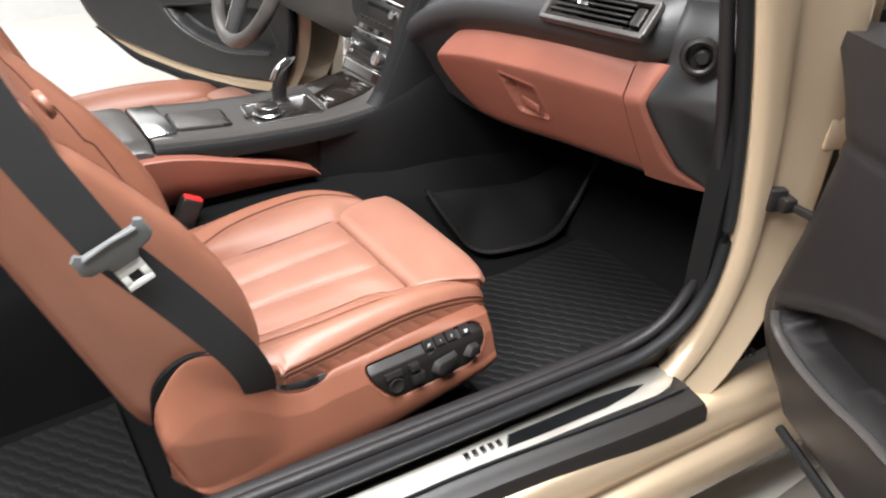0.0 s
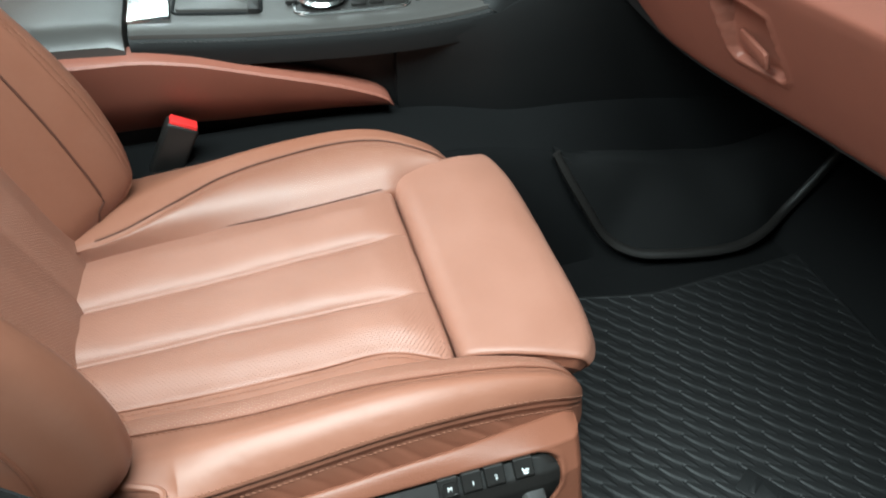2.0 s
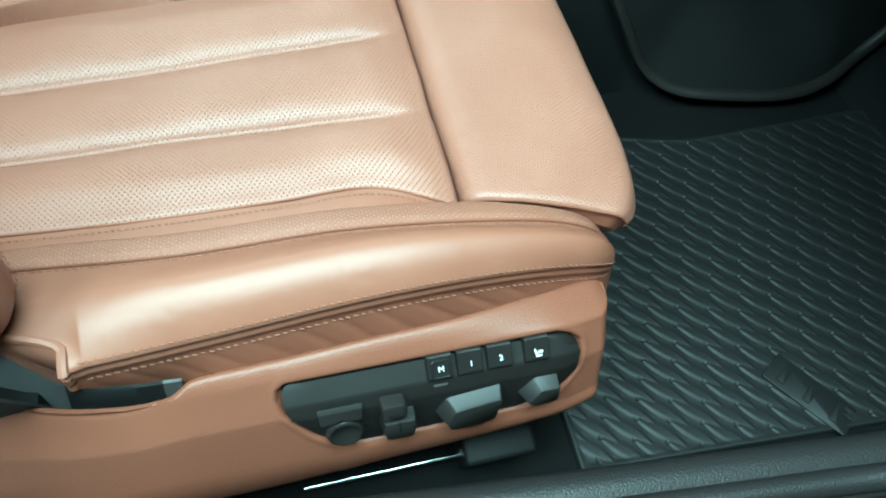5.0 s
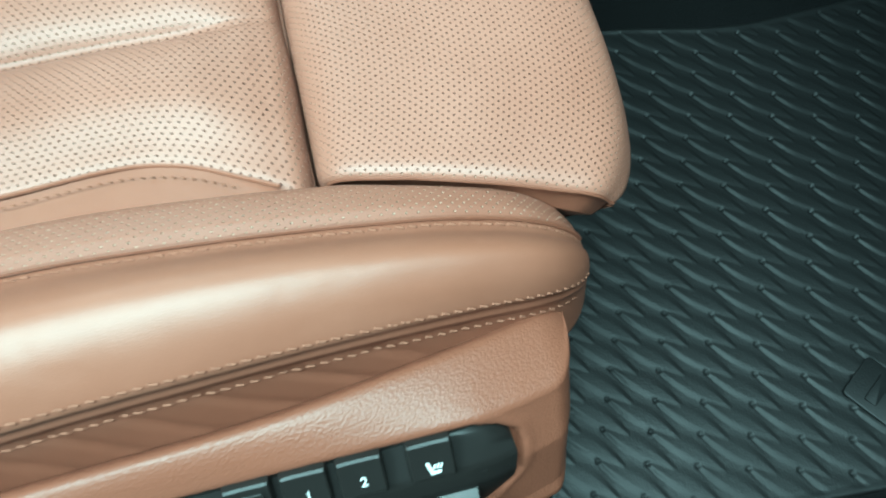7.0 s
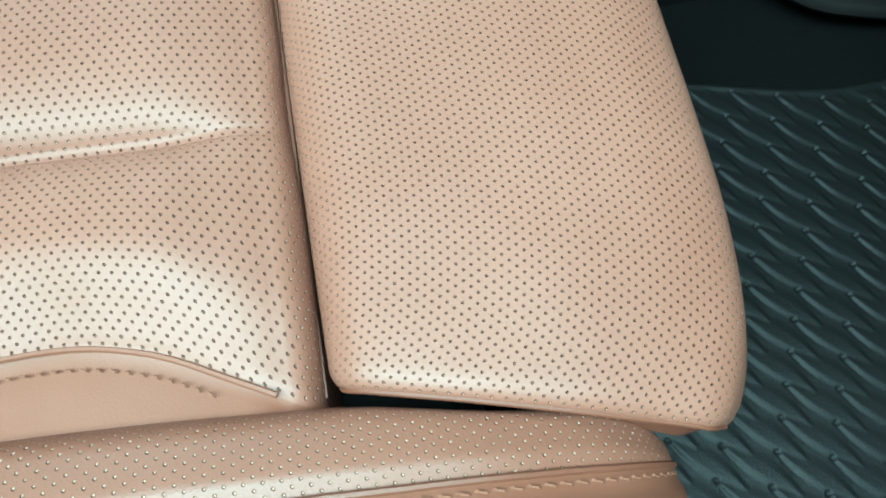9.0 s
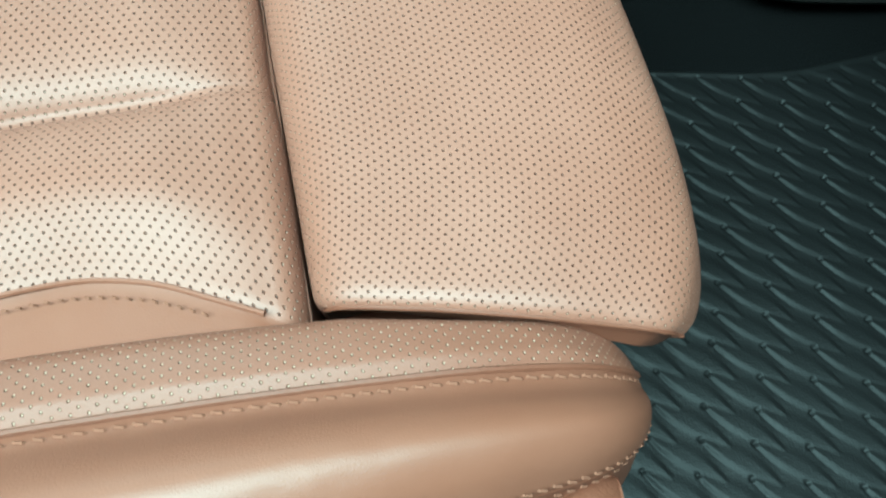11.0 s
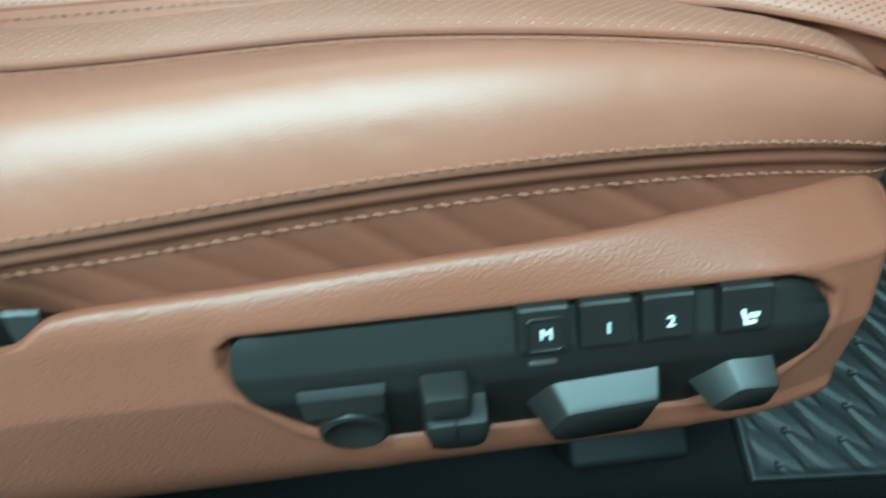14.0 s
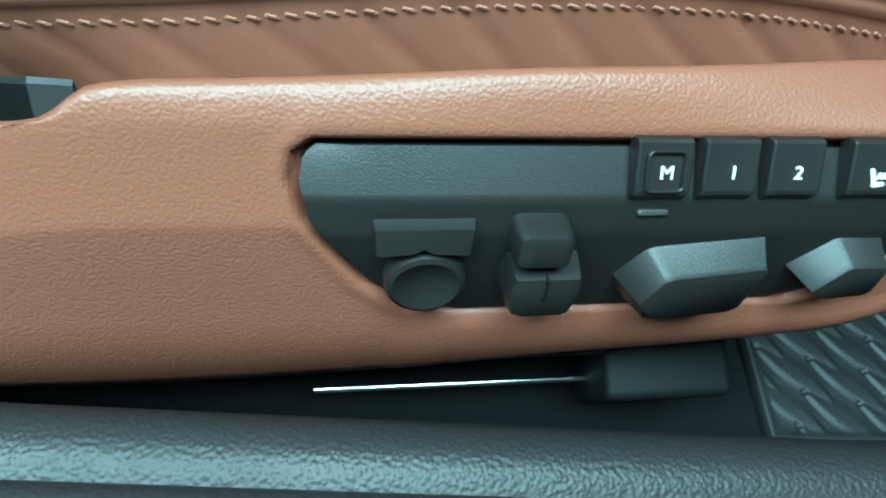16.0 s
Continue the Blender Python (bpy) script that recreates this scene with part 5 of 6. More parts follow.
# ---- doors ----
def build_door(name, label, origin, along, side, hinge_edge, rear_edge, pocket, drop, bands=()):
    """An open door: trim panel with its recessed map pocket, painted shell, lower seal. Edges are (along, height) pairs."""
    ob = thing(name, label, "car door", at=(origin[0], origin[1], 0.2))
    r = new("tmp_root")
    m = frame_of(origin, (*along, 0), (0, 0, 1))

    def at(s, z, out=0.0):
        return m @ Vector((s, z, out * side))
    fa = curve1([(z, s) for s, z in hinge_edge])
    fb = curve1([(z, s) for s, z in rear_edge])
    z0, z1 = hinge_edge[0][1], hinge_edge[-1][1]
    zs = [z0 + (z1 - z0) * (k / 79) for k in range(80)]
    rings = []
    for z in zs:
        a, b = fa(z), fb(z)
        swell = 0.014 * math.sin((z - z0) / (z1 - z0) * math.pi)
        row = []
        for k in np.linspace(0, 1, 110):
            s = a + (b - a) * k ** 1.3
            edge = min(s - a, b - s, (z - z0) * 1.5)
            d = swell * sstep(0, 0.05, edge) - 0.020 * (1 - sstep(0, 0.022, edge))
            arm = 0.030 * sstep(0.70, 0.76, z) * sstep(0.88, 0.82, z) * sstep(0.14, 0.34, s)
            pk = inside_distance(pocket, s, z)
            groove = 0.004 * math.exp(-((z - 0.885 - 0.02 * s) / 0.006) ** 2)
            row.append(at(s, z, d + arm - groove - 0.050 * sstep(0.0, 0.016, pk) + 0.006 * math.exp(-((pk + 0.010) / 0.008) ** 2)))
        rings.append(row + [at(b - 0.01, z, -0.09), at(a + 0.01, z, -0.09)])
    # passenger door's trim gets darker vinyl: its backlit shade put into the colour
    tr = part("trim_panel", loft(rings), DASH_BLACK if bands else VINYL, r, "black door trim panel", angle=60)
    low = [p for p in pocket[:pocket_rim]]
    rim = [at(s, z - 0.006, 0.020) for s, z in spline(low, 40)]
    part("pocket_rim", tube(rim, 0.0085, 8, flatten=0.6), CONSOLE_GREY, tr, "grey map pocket rim")
    out = [(fa(z) - 0.012, z) for z in reversed(zs[::4])] + [(fa(z0) - 0.005, z0 - drop)] + [(fa(z0) + (fb(z0) - fa(z0)) * k, z0 - drop) for k in (0.25, 0.5, 0.75, 1.0)] + \
        [(fb(z) + 0.012, z - drop * (1 - sstep(z0, z0 + 0.22, z))) for z in zs[2::4]]
    sh = [[at(s, z, o) for s, z in out] for o in (-0.056, -0.090, -0.140)]
    part("outer_shell", loft(sh), GOLD_PAINT, r, "champagne gold painted door shell", angle=30)
    if bands:
        # painted flange and rubber seal that show below the trim
        run = spline(bands, 50)
        for nm, za, zb, o, mat, text in (("lower_flange", 0.004, 0.036, -0.008, GOLD_PAINT, "champagne gold painted flange"), ("lower_seal", 0.037, 0.068, -0.002, SEAL, "black rubber door seal")):
            rings = []
            for s, z in run:
                w = 1 - 0.85 * sstep(0.80, 1.0, s)
                a, b = z - (za - 0.010) * w, z - zb * w
                rings.append([at(s, a, o - 0.014), at(s, a - 0.012 * w, o), at(s, (a + b) / 2, o + 0.003), at(s, b + 0.003 * w, o), at(s, b, o - 0.006), at(s, b, o - 0.05), at(s, a, o - 0.05)])
            part(nm, loft(rings), mat, r, text, angle=50)
    else:
        bead = [at(s, z, -0.010) for s, z in out[20:]]
        part("lower_seal", tube(bead, 0.009, 8), SEAL, r)
    adopt(r, ob)
    return ob


pocket_rim = 6
build_door("passenger_door", "open front passenger car door with black trim and gold shell", (0.30, -0.60, 0.0), (-0.447, -0.894), 1,
           [(0.040, 0.385), (-0.010, 0.430), (-0.070, 0.475), (-0.100, 0.540), (-0.085, 0.62), (-0.060, 0.72), (-0.045, 0.80), (-0.040, 0.88), (-0.075, 0.95), (-0.130, 1.02)],
           [(0.70, 0.385), (0.90, 0.45), (0.98, 0.55), (1.0, 0.75), (1.0, 1.02)],
           [(-0.030, 0.575), (-0.010, 0.548), (0.060, 0.535), (0.156, 0.540), (0.284, 0.555), (0.80, 0.565), (0.86, 0.64), (0.75, 0.70), (0.204, 0.690), (0.117, 0.660), (0.03, 0.615)], 0.03)
build_door("driver_door", "open driver's car door with black trim and gold shell", (0.35, 1.22, 0.0), (-0.6, 0.8), -1,
           [(0.05, 0.395), (0.03, 0.50), (0.02, 0.70), (0.02, 0.95)],
           [(0.40, 0.395), (0.60, 0.420), (0.775, 0.460), (0.923, 0.500), (1.00, 0.535), (1.06, 0.626), (1.08, 0.75), (1.08, 0.95)],
           [(0.640, 0.640), (0.600, 0.590), (0.531, 0.547), (0.45, 0.520), (0.377, 0.508), (0.225, 0.515), (0.20, 0.54), (0.24, 0.66), (0.40, 0.67)], 0.110, [(0.03, 0.393), (0.22, 0.393), (0.40, 0.396), (0.60, 0.421), (0.775, 0.460), (0.923, 0.500), (1.00, 0.536)])

# ---- centre console ----
cons = thing("centre_console", "dark grey leatherette centre console with red-brown side panel", "console", at=(-0.2, 0.43, 0.3))
root = new("tmp_root")


def cy(x):
    return -0.075 * (x + 0.2)


ZTOP = curve1([(-0.80, 0.722), (-0.47, 0.718), (-0.30, 0.704), (-0.12, 0.698), (0.0, 0.706), (0.06, 0.722), (0.14, 0.76)])
rings = []
for x in np.linspace(-0.452, 0.10, 44):
    zt, s = ZTOP(x), cy(x)
    prof = [(0.345, 0.560), (0.338, 0.655), (0.309, zt - 0.040), (0.308, zt - 0.020), (0.313, zt - 0.006), (0.322, zt), (0.340, zt + 0.0005), (0.43, zt + 0.001), (0.520, zt + 0.0005), (0.538, zt), (0.547, zt - 0.006), (0.552, zt - 0.02),
            (0.555, 0.64), (0.555, 0.30), (0.310, 0.30)]
    rings.append([(x, y + s, z) for y, z in prof])
body = part("console_body", loft(rings), CONSOLE_BLACK, root, "black leatherette console body", angle=45)
cap_r = []
for x in np.linspace(-0.450, 0.085, 40):
    zt, s = ZTOP(x), cy(x)
    cap_r.append([(x, y + s, z) for y, z in ((0.3145, zt - 0.004), (0.3155, zt + 0.001), (0.3225, zt + 0.0045), (0.345, zt + 0.006), (0.516, zt + 0.006), (0.540, zt + 0.0045), (0.548, zt - 0.001), (0.550, zt - 0.010))])
part("console_top", loft(cap_r), CONSOLE_GREY, root, "dark grey leatherette console top", angle=50)
part("top_stitching", stitches([(x, 0.3105 + cy(x), ZTOP(x) - 0.007) for x in np.linspace(-0.44, 0.08, 40)], (0, -0.8, 0.6), 0.006, 0.004, 0.0008), CONSOLE_GREY, root)
# armrest lid behind
rings = []
for x in np.linspace(-0.86, -0.458, 24):
    zt, s = ZTOP(x) + 0.012, cy(x)
    e = 0.006 * (sstep(-0.465, -0.458, x) + sstep(-0.85, -0.86, x))
    rings.append([(x, y + s, z) for y, z in ((0.340, 0.60), (0.335, zt - 0.055), (0.300, zt - 0.045), (0.302, zt - 0.018 - e), (0.318, zt - 0.004 - e), (0.345, zt - e), (0.51, zt - e), (0.540, zt - 0.004 - e), (0.556, zt - 0.018 - e), (0.560, 0.60))])
part("armrest_lid", loft(rings), CONSOLE_GREY, root, "grey leatherette armrest lid")
part("console_base", block((0.42, 0.25, 0.32), pose(-0.66, 0.47, 0.455), 0.01), DASH_BLACK, root)
part("lid_latch", block((0.055, 0.18, 0.010), pose(-0.425, 0.43 + cy(-0.43), ZTOP(-0.425) + 0.006), 0.003), CHROME, root, "pale metal armrest latch")
# red-brown side panel
SIDE_TOP = curve1([(-0.84, 0.712), (-0.46, 0.700), (-0.38, 0.685), (-0.34, 0.672), (-0.266, 0.647), (-0.20, 0.624), (-0.145, 0.600), (-0.128, 0.588), (-0.122, 0.578)])
SIDE_LOW = curve1([(-0.84, 0.602), (-0.41, 0.597), (-0.36, 0.592), (-0.28, 0.589), (-0.20, 0.584), (-0.15, 0.579), (-0.122, 0.575)])
rings = []
for x in list(np.linspace(-0.84, -0.16, 26)) + list(np.linspace(-0.15, -0.122, 9)):
    lo, hi = SIDE_LOW(x), SIDE_TOP(x)
    lip = min(0.003, (hi - lo) * 0.3)
    under = 0.026 * min(1.0, (hi - lo) / 0.07)
    lo -= 0.5 * under
    rings.append([(x, 0.304 + under, lo), (x, 0.300 + under, lo + lip), (x, 0.3000 + under * 0.3, (lo + hi) / 2), (x, 0.2985, hi - lip), (x, 0.3010, hi), (x, 0.345, hi - 0.3 * lip),
                  (x, 0.345, lo)])
part("side_panel", loft(rings), DASH_RED, root, "red-brown leatherette side panel")


def on_top(x, y, dz=0.006):
    m = frame_of((x, y, ZTOP(x) + dz), (1, -0.075, (ZTOP(x + 0.01) - ZTOP(x - 0.01)) / 0.02), (0.075, 1, 0))
    return m


part("ashtray_lid", prism(rounded(0.108, 0.095, 0.008), 0.006, 0.002, on_top(-0.335, 0.425)), CONSOLE_GREY, root, "dark grey lidded tray")
part("tray_gap", tube([on_top(-0.335, 0.425) @ Vector((x, y, 0.001)) for x, y in rounded(0.116, 0.103, 0.010)], 0.0022, 6, closed=True), BLACK_MATT, root)
part("tray_latch", prism(rounded(0.016, 0.034, 0.003), 0.0075, 0.002, on_top(-0.290, 0.385)), BLACK_SATIN, root)
sel = part("selector_plate", prism(rounded(0.155, 0.118, 0.014), 0.003, 0.001, on_top(-0.155, 0.405)), BLACK_SATIN, root, "black selector plate with chrome edge")
part("plate_edge", tube([on_top(-0.155, 0.405) @ Vector((x, y, 0.0025)) for x, y in rounded(0.158, 0.121, 0.015)], 0.0025, 6, closed=True), CHROME, sel)
knob = part("controller_knob", turned([(0.031, 0.0), (0.031, 0.004), (0.026, 0.006), (0.0235, 0.008), (0.0235, 0.020), (0.0225, 0.024), (0.020, 0.0255), (0.001, 0.0265)], on_top(-0.196, 0.385, 0.009), 32), BLACK_SATIN, root, "black rotary controller with chrome ring")
part("chrome_ring", turned([(0.030, 0.0045), (0.0335, 0.006), (0.030, 0.0095), (0.0245, 0.0095)], on_top(-0.196, 0.385, 0.009), 32), CHROME, knob)
part("knob_ring", turned([(0.0240, 0.0195), (0.0245, 0.021), (0.0228, 0.0243), (0.0210, 0.0243)], on_top(-0.196, 0.385, 0.009), 32), CHROME, knob)
for x, y, w, h in ((-0.150, 0.362, 0.020, 0.014), (-0.125, 0.362, 0.020, 0.014), (-0.238, 0.395, 0.016, 0.022), (-0.150, 0.380, 0.020, 0.014)):
    part("console_button", prism(rounded(w, h, 0.002), 0.004, 0.001, on_top(x, y, 0.009)), BLACK_SATIN, sel)
# selector lever
lv = spline([(-0.146, 0.440, 0.700), (-0.144, 0.440, 0.728), (-0.142, 0.438, 0.755), (-0.130, 0.436, 0.784), (-0.108, 0.434, 0.803)], 24)
rings = []
for i, p in enumerate(lv):
    t = i / 23
    w, d = 0.017 + 0.003 * math.sin(t * 5) - 0.004 * sstep(0.8, 1, t), 0.012 + 0.003 * t - 0.006 * sstep(0.85, 1, t)
    rings.append([(p[0] + w * math.cos(a) * 0.85, p[1] + d * math.sin(a), p[2] + 0.35 * w * math.cos(a) * t) for a in np.linspace(0, math.tau, 18)[:-1]])
shift = part("gear_selector", loft(rings), BLACK_SATIN, root, "black gear selector with silver cap")
rings = []
for i, p in enumerate(lv[12:]):
    t = i / 11
    rings.append([(p[0] - 0.016 + 0.006 * t + 0.006 * math.cos(a), p[1] + 0.0085 * math.sin(a), p[2] + 0.004) for a in np.linspace(0, math.tau, 14)[:-1]])
part("selector_cap", loft(rings), CHROME, shift, "silver selector cap")
part("selector_boot", block((0.050, 0.042, 0.012), on_top(-0.148, 0.440, 0.010), 0.004), CHROME, root)
# lacquered cubby cover ahead
part("cubby_cover", prism([(-0.065, -0.085), (0.070, -0.060), (0.078, 0.085), (-0.060, 0.085)], 0.006, 0.002, on_top(0.000, 0.430)), LACQUER, root, "dark lacquered wood cubby cover")
part("cover_mark", prism(rounded(0.006, 0.026, 0.002), 0.0075, 0.001, on_top(-0.052, 0.405)), CHROME, root)
adopt(root, cons)

# ---- dashboard ----
dash = thing("dashboard", "black leatherette dashboard with red-brown glovebox", "dashboard", at=(0.3, 0.2, 0.7))
root = new("tmp_root")
XT = curve1([(-0.36, 0.222), (-0.314, 0.205), (-0.20, 0.180), (-0.08, 0.160), (0.15, 0.140), (0.30, 0.120), (0.40, 0.11)])
ZT = curve1([(-0.36, 0.938), (-0.20, 0.936), (-0.08, 0.932), (0.10, 0.912), (0.20, 0.885), (0.28, 0.845), (0.34, 0.80)])
XB = curve1([(-0.37, 0.300), (-0.30, 0.268), (-0.10, 0.232), (0.10, 0.205), (0.30, 0.19)])
ZB = curve1([(-0.37, 0.706), (-0.30, 0.708), (-0.10, 0.704), (0.10, 0.694), (0.22, 0.70), (0.34, 0.72)])
rings = []
for y in np.linspace(-0.350, 0.330, 60):
    xt, zt, xb, zb = XT(y), ZT(y), XB(y), ZB(y)
    wing = sstep(0.18, 0.33, y)
    prof = [(0.62, 0.70), (xb + 0.06, zb - 0.004), (xb + 0.012, zb + 0.004), (xt + 0.014, zt - 0.012), (xt + 0.004, zt + 0.004), (xt - 0.006, zt + 0.012), (xt - 0.011, zt + 0.026), (xt - 0.010, zt + 0.042),
            (xt - 0.002, zt + 0.056), (xt + 0.020, zt + 0.075 - 0.01 * wing), (xt + 0.060, zt + 0.098), (xt + 0.14, zt + 0.115), (0.62, 1.075), (0.80, 1.085), (0.80, 0.70)]
    tuck = 0.050 * sstep(-0.285, -0.350, y)
    rings.append([(x + (tuck if 2 < k < 12 else 0.0), y, z) for k, (x, z) in enumerate(prof)])
part("dash_body", loft(rings), DASH_BLACK, root, "soft black dash body", angle=50)
# glovebox lid, its rounded end and its edge strip


def tent(f):
    """The lid's long crease: 1 on it, falling to 0 at the upper and lower edges."""
    f = min(max(f, 0.0), 1.0)
    k = (1 - f) / 0.27 if f > 0.73 else f / 0.73
    return k if k < 0.94 else 0.94 + (k - 0.94) * 0.5


rings = []
for k, y in enumerate(np.concatenate([0.205 - 0.05 * (1 - np.cos(np.linspace(0, math.pi / 2, 12))), np.linspace(0.14, -0.268, 120)])):
    xt, zt, xb, zb = XT(y), ZT(y), XB(y), ZB(y)
    e = math.sqrt(max(0.0, 1 - max(0.0, (y - 0.145) / 0.060) ** 2)) if y > 0.145 else 1.0
    zc = (zt + zb) / 2 + 0.02 * (1 - e)
    hh = (zt - zb) / 2 - 0.003
    row = []
    for q in np.linspace(-1, 1, 90):
        z = zc + hh * q * max(e, 0.02)
        f = (z - zb) / (zt - zb)
        x = xb + (xt - xb) * f
        b = 0.010 + 0.004 * (1 - f) * f * 4 - 0.010 * abs(q) ** 16
        crease = 0.0625 * tent(f) - 0.0333
        # recessed pull with a soft rim
        d = inside_distance([(0.018, 0.838), (-0.062, 0.832), (-0.077, 0.772), (-0.072, 0.766), (-0.004, 0.760), (0.004, 0.768), (0.010, 0.795)], y, z)
        dip = 0.022 * sstep(-0.0015, 0.0045, d) * (0.45 + 0.55 * sstep(0.775, 0.83, z)) - 0.0022 * math.exp(-((d + 0.004) / 0.003) ** 2)
        row.append((x - b - crease * 0.6 + dip, y, z))
    rings.append(row + [(row[-1][0] + 0.03, y, row[-1][2]), (row[0][0] + 0.03, y, row[0][2])])
lid = part("glovebox_lid", loft(rings), DASH_RED, root, "red-brown leatherette glovebox lid with recessed pull", angle=50)
part("pull_bar", block((0.006, 0.060, 0.020), pose(0.186, -0.036, 0.786, 0, -20, -9), 0.003), DASH_RED, lid, "red-brown pull flap")
EDGE = curve1([(0.0, -0.380), (0.05, -0.366), (0.12, -0.339), (0.28, -0.319), (0.5, -0.310), (0.71, -0.303), (0.85, -0.311), (1.0, -0.322)])
rings = []
for t in np.linspace(0, 1, 16):
    row = []
    for f in np.linspace(0, 1, 30):
        y = -0.2705 + t * (EDGE(f) + 0.2705)
        xt, zt, xb, zb = XT(y), ZT(y), XB(y), ZB(y)
        x = xb + (xt - xb) * f + 0.010 - 0.0375 * tent(f) - 0.004 * (1 - f) * f * 4 + 0.004 * max(0.0, t - 0.85) / 0.15
        row.append((x, y, zb + (zt - zb) * f - 0.002))
    rings.append(row + [(p[0] + 0.006, p[1], p[2]) for p in reversed(row)])
part("dash_end_strip", loft(rings), DASH_RED, root, "red-brown dash end piece", angle=50)
# upper seam line
part("dash_stitching", stitches([(XT(y) - 0.003, y, ZT(y) + 0.0575) for y in np.linspace(-0.33, 0.30, 50)], (-0.7, 0, 0.7), 0.006, 0.004, 0.0008), CONSOLE_GREY, root)
# dash end with the round outlet
rings = []
for z in np.linspace(0.69, 1.035, 46):
    f = (z - ZB(-0.32)) / (ZT(-0.32) - ZB(-0.32))
    g = min(max(f, 0.0), 1.0)
    ye = EDGE(g) if f <= 1 else -0.322
    xe = XB(ye) + (XT(ye) - XB(ye)) * g + 0.012 - 0.0375 * tent(g) + 0.020 * sstep(0.97, 1.035, z)
    ring = spline([(xe + 0.012, ye + 0.012), (xe + 0.004, ye), (xe + 0.030, ye - 0.040), (max(xe + 0.045, 0.245), min(ye - 0.075, -0.400)), (0.272 + 0.02 * (1 - sstep(0.69, 0.9, z)), -0.446)], 20)
    rings.append([(x, y, z) for x, y in ring] + [(0.42, -0.446, z), (0.42, ye + 0.012, z)])
part("dash_end_panel", loft(rings), DASH_BLACK, root, "black plastic dash end panel")
om = frame_of((0.2335, -0.366, 0.9605), (0.60, -0.80, 0.0), (0.06, 0.05, 1.0))
if (om.to_3x3() @ Vector((0, 0, 1))).x > 0:
    om = om @ pose(0, 0, 0, 180)
part("round_outlet", turned([(0.030, -0.006), (0.030, 0.006), (0.0275, 0.011), (0.023, 0.0125), (0.0200, 0.010), (0.0190, 0.0), (0.0180, -0.003), (0.012, -0.004), (0.001, -0.004)], om, 36), BLACK_SATIN, root, "round black air outlet")
part("outlet_core", turned([(0.0125, -0.012), (0.0125, 0.004), (0.009, 0.008), (0.001, 0.008)], om @ Matrix.Translation((0.004, -0.002, 0)), 20), BLACK_SATIN, root)
# side vent
vm = frame_of((0.176, -0.198, 1.000), (0.10, -1.0, 0.045), (0.62, 0.05, 0.60))
if (vm.to_3x3() @ Vector((0, 0, 1))).z < 0:
    vm = vm @ pose(0, 0, 0, 180)
vent = part("dash_vent", merge(*[block((w, h, 0.016), vm @ pose(x, y, 0.0), 0.003) for x, y, w, h in ((0, 0.030, 0.215, 0.010), (0, -0.030, 0.215, 0.010), (-0.104, 0, 0.010, 0.060), (0.104, 0, 0.012, 0.060))]),
            CONSOLE_GREY, root, "grey framed dash air vent")
part("vent_throat", block((0.205, 0.056, 0.004), vm @ pose(0, 0, -0.008), 0.001), BLACK_MATT, vent)
for k in range(5):
    part("vane", block((0.165, 0.004, 0.014), vm @ pose(-0.014, -0.021 + 0.0105 * k, 0.001, 25), 0.001), BLACK_SATIN, vent)
part("vent_wheel", block((0.020, 0.034, 0.014), vm @ pose(0.083, 0, 0.001), 0.004), BLACK_SATIN, vent)
part("vent_tab", block((0.022, 0.010, 0.012), vm @ pose(-0.03, 0.004, 0.008), 0.003), CHROME, vent)

# centre stack
sm = frame_of((0.105, 0.425, 0.835), (0.0, 1.0, 0.0), (0.40, 0.0, 0.92))
if (sm.to_3x3() @ Vector((0, 0, 1))).x > 0:
    sm = sm @ pose(0, 0, 0, 0, 180)
stack = part("centre_stack", block((0.225, 0.25, 0.10), sm @ Matrix.Translation((0, 0, -0.052)), 0.006), DASH_BLACK, root, "black centre stack")
part("lacquer_face", block((0.195, 0.225, 0.006), sm @ pose(0, 0, 0.0), 0.002), LACQUER, stack, "dark lacquered wood stack face")
part("radio", block((0.175, 0.062, 0.012), sm @ pose(0, 0.032, 0.004), 0.003), BLACK_SATIN, stack, "black radio panel")
part("disc_slot", block((0.115, 0.010, 0.014), sm @ pose(0, 0.050, 0.005), 0.002), BLACK_MATT, stack)
part("climate_panel", block((0.175, 0.058, 0.012), sm @ pose(0, -0.052, 0.004), 0.003), BLACK_SATIN, stack, "black climate panel")
part("climate_display", block((0.080, 0.020, 0.014), sm @ pose(0, -0.040, 0.005), 0.002), BLACK_MATT, stack)
for y in (0.0695, -0.013, -0.088, 0.114):
    part("chrome_strip", block((0.192, 0.005, 0.012), sm @ pose(0, y, 0.005), 0.0015), CHROME, stack)
for x in (-0.066, 0.066):
    part("climate_knob", turned([(0.0185, 0), (0.0185, 0.012), (0.0165, 0.018), (0.013, 0.0195), (0.001, 0.0195)], sm @ Matrix.Translation((x, -0.055, 0.008)), 24), CHROME, stack, "chrome climate knob")
part("volume_knob", turned([(0.0105, 0), (0.0105, 0.012), (0.009, 0.016), (0.001, 0.016)], sm @ Matrix.Translation((0.070, 0.044, 0.008)), 20), CHROME, stack)
for k in range(7):
    part("radio_button", block((0.018, 0.007, 0.010), sm @ pose(-0.066 + 0.022 * k, 0.016, 0.008), 0.002), BLACK_SATIN, stack)
    part("climate_button", block((0.012, 0.008, 0.010), sm @ pose(-0.040 + 0.0133 * k, -0.068, 0.008), 0.002), BLACK_SATIN, stack)
part("stack_vent", block((0.200, 0.062, 0.016), sm @ pose(0, 0.150, -0.004), 0.006), BLACK_MATT, stack, "black centre air vent")
for k in range(5):
    part("vane", block((0.185, 0.003, 0.018), sm @ pose(0, 0.128 + 0.011 * k, 0.003, 20), 0.001), CHROME if k in (0, 4) else BLACK_SATIN, stack)
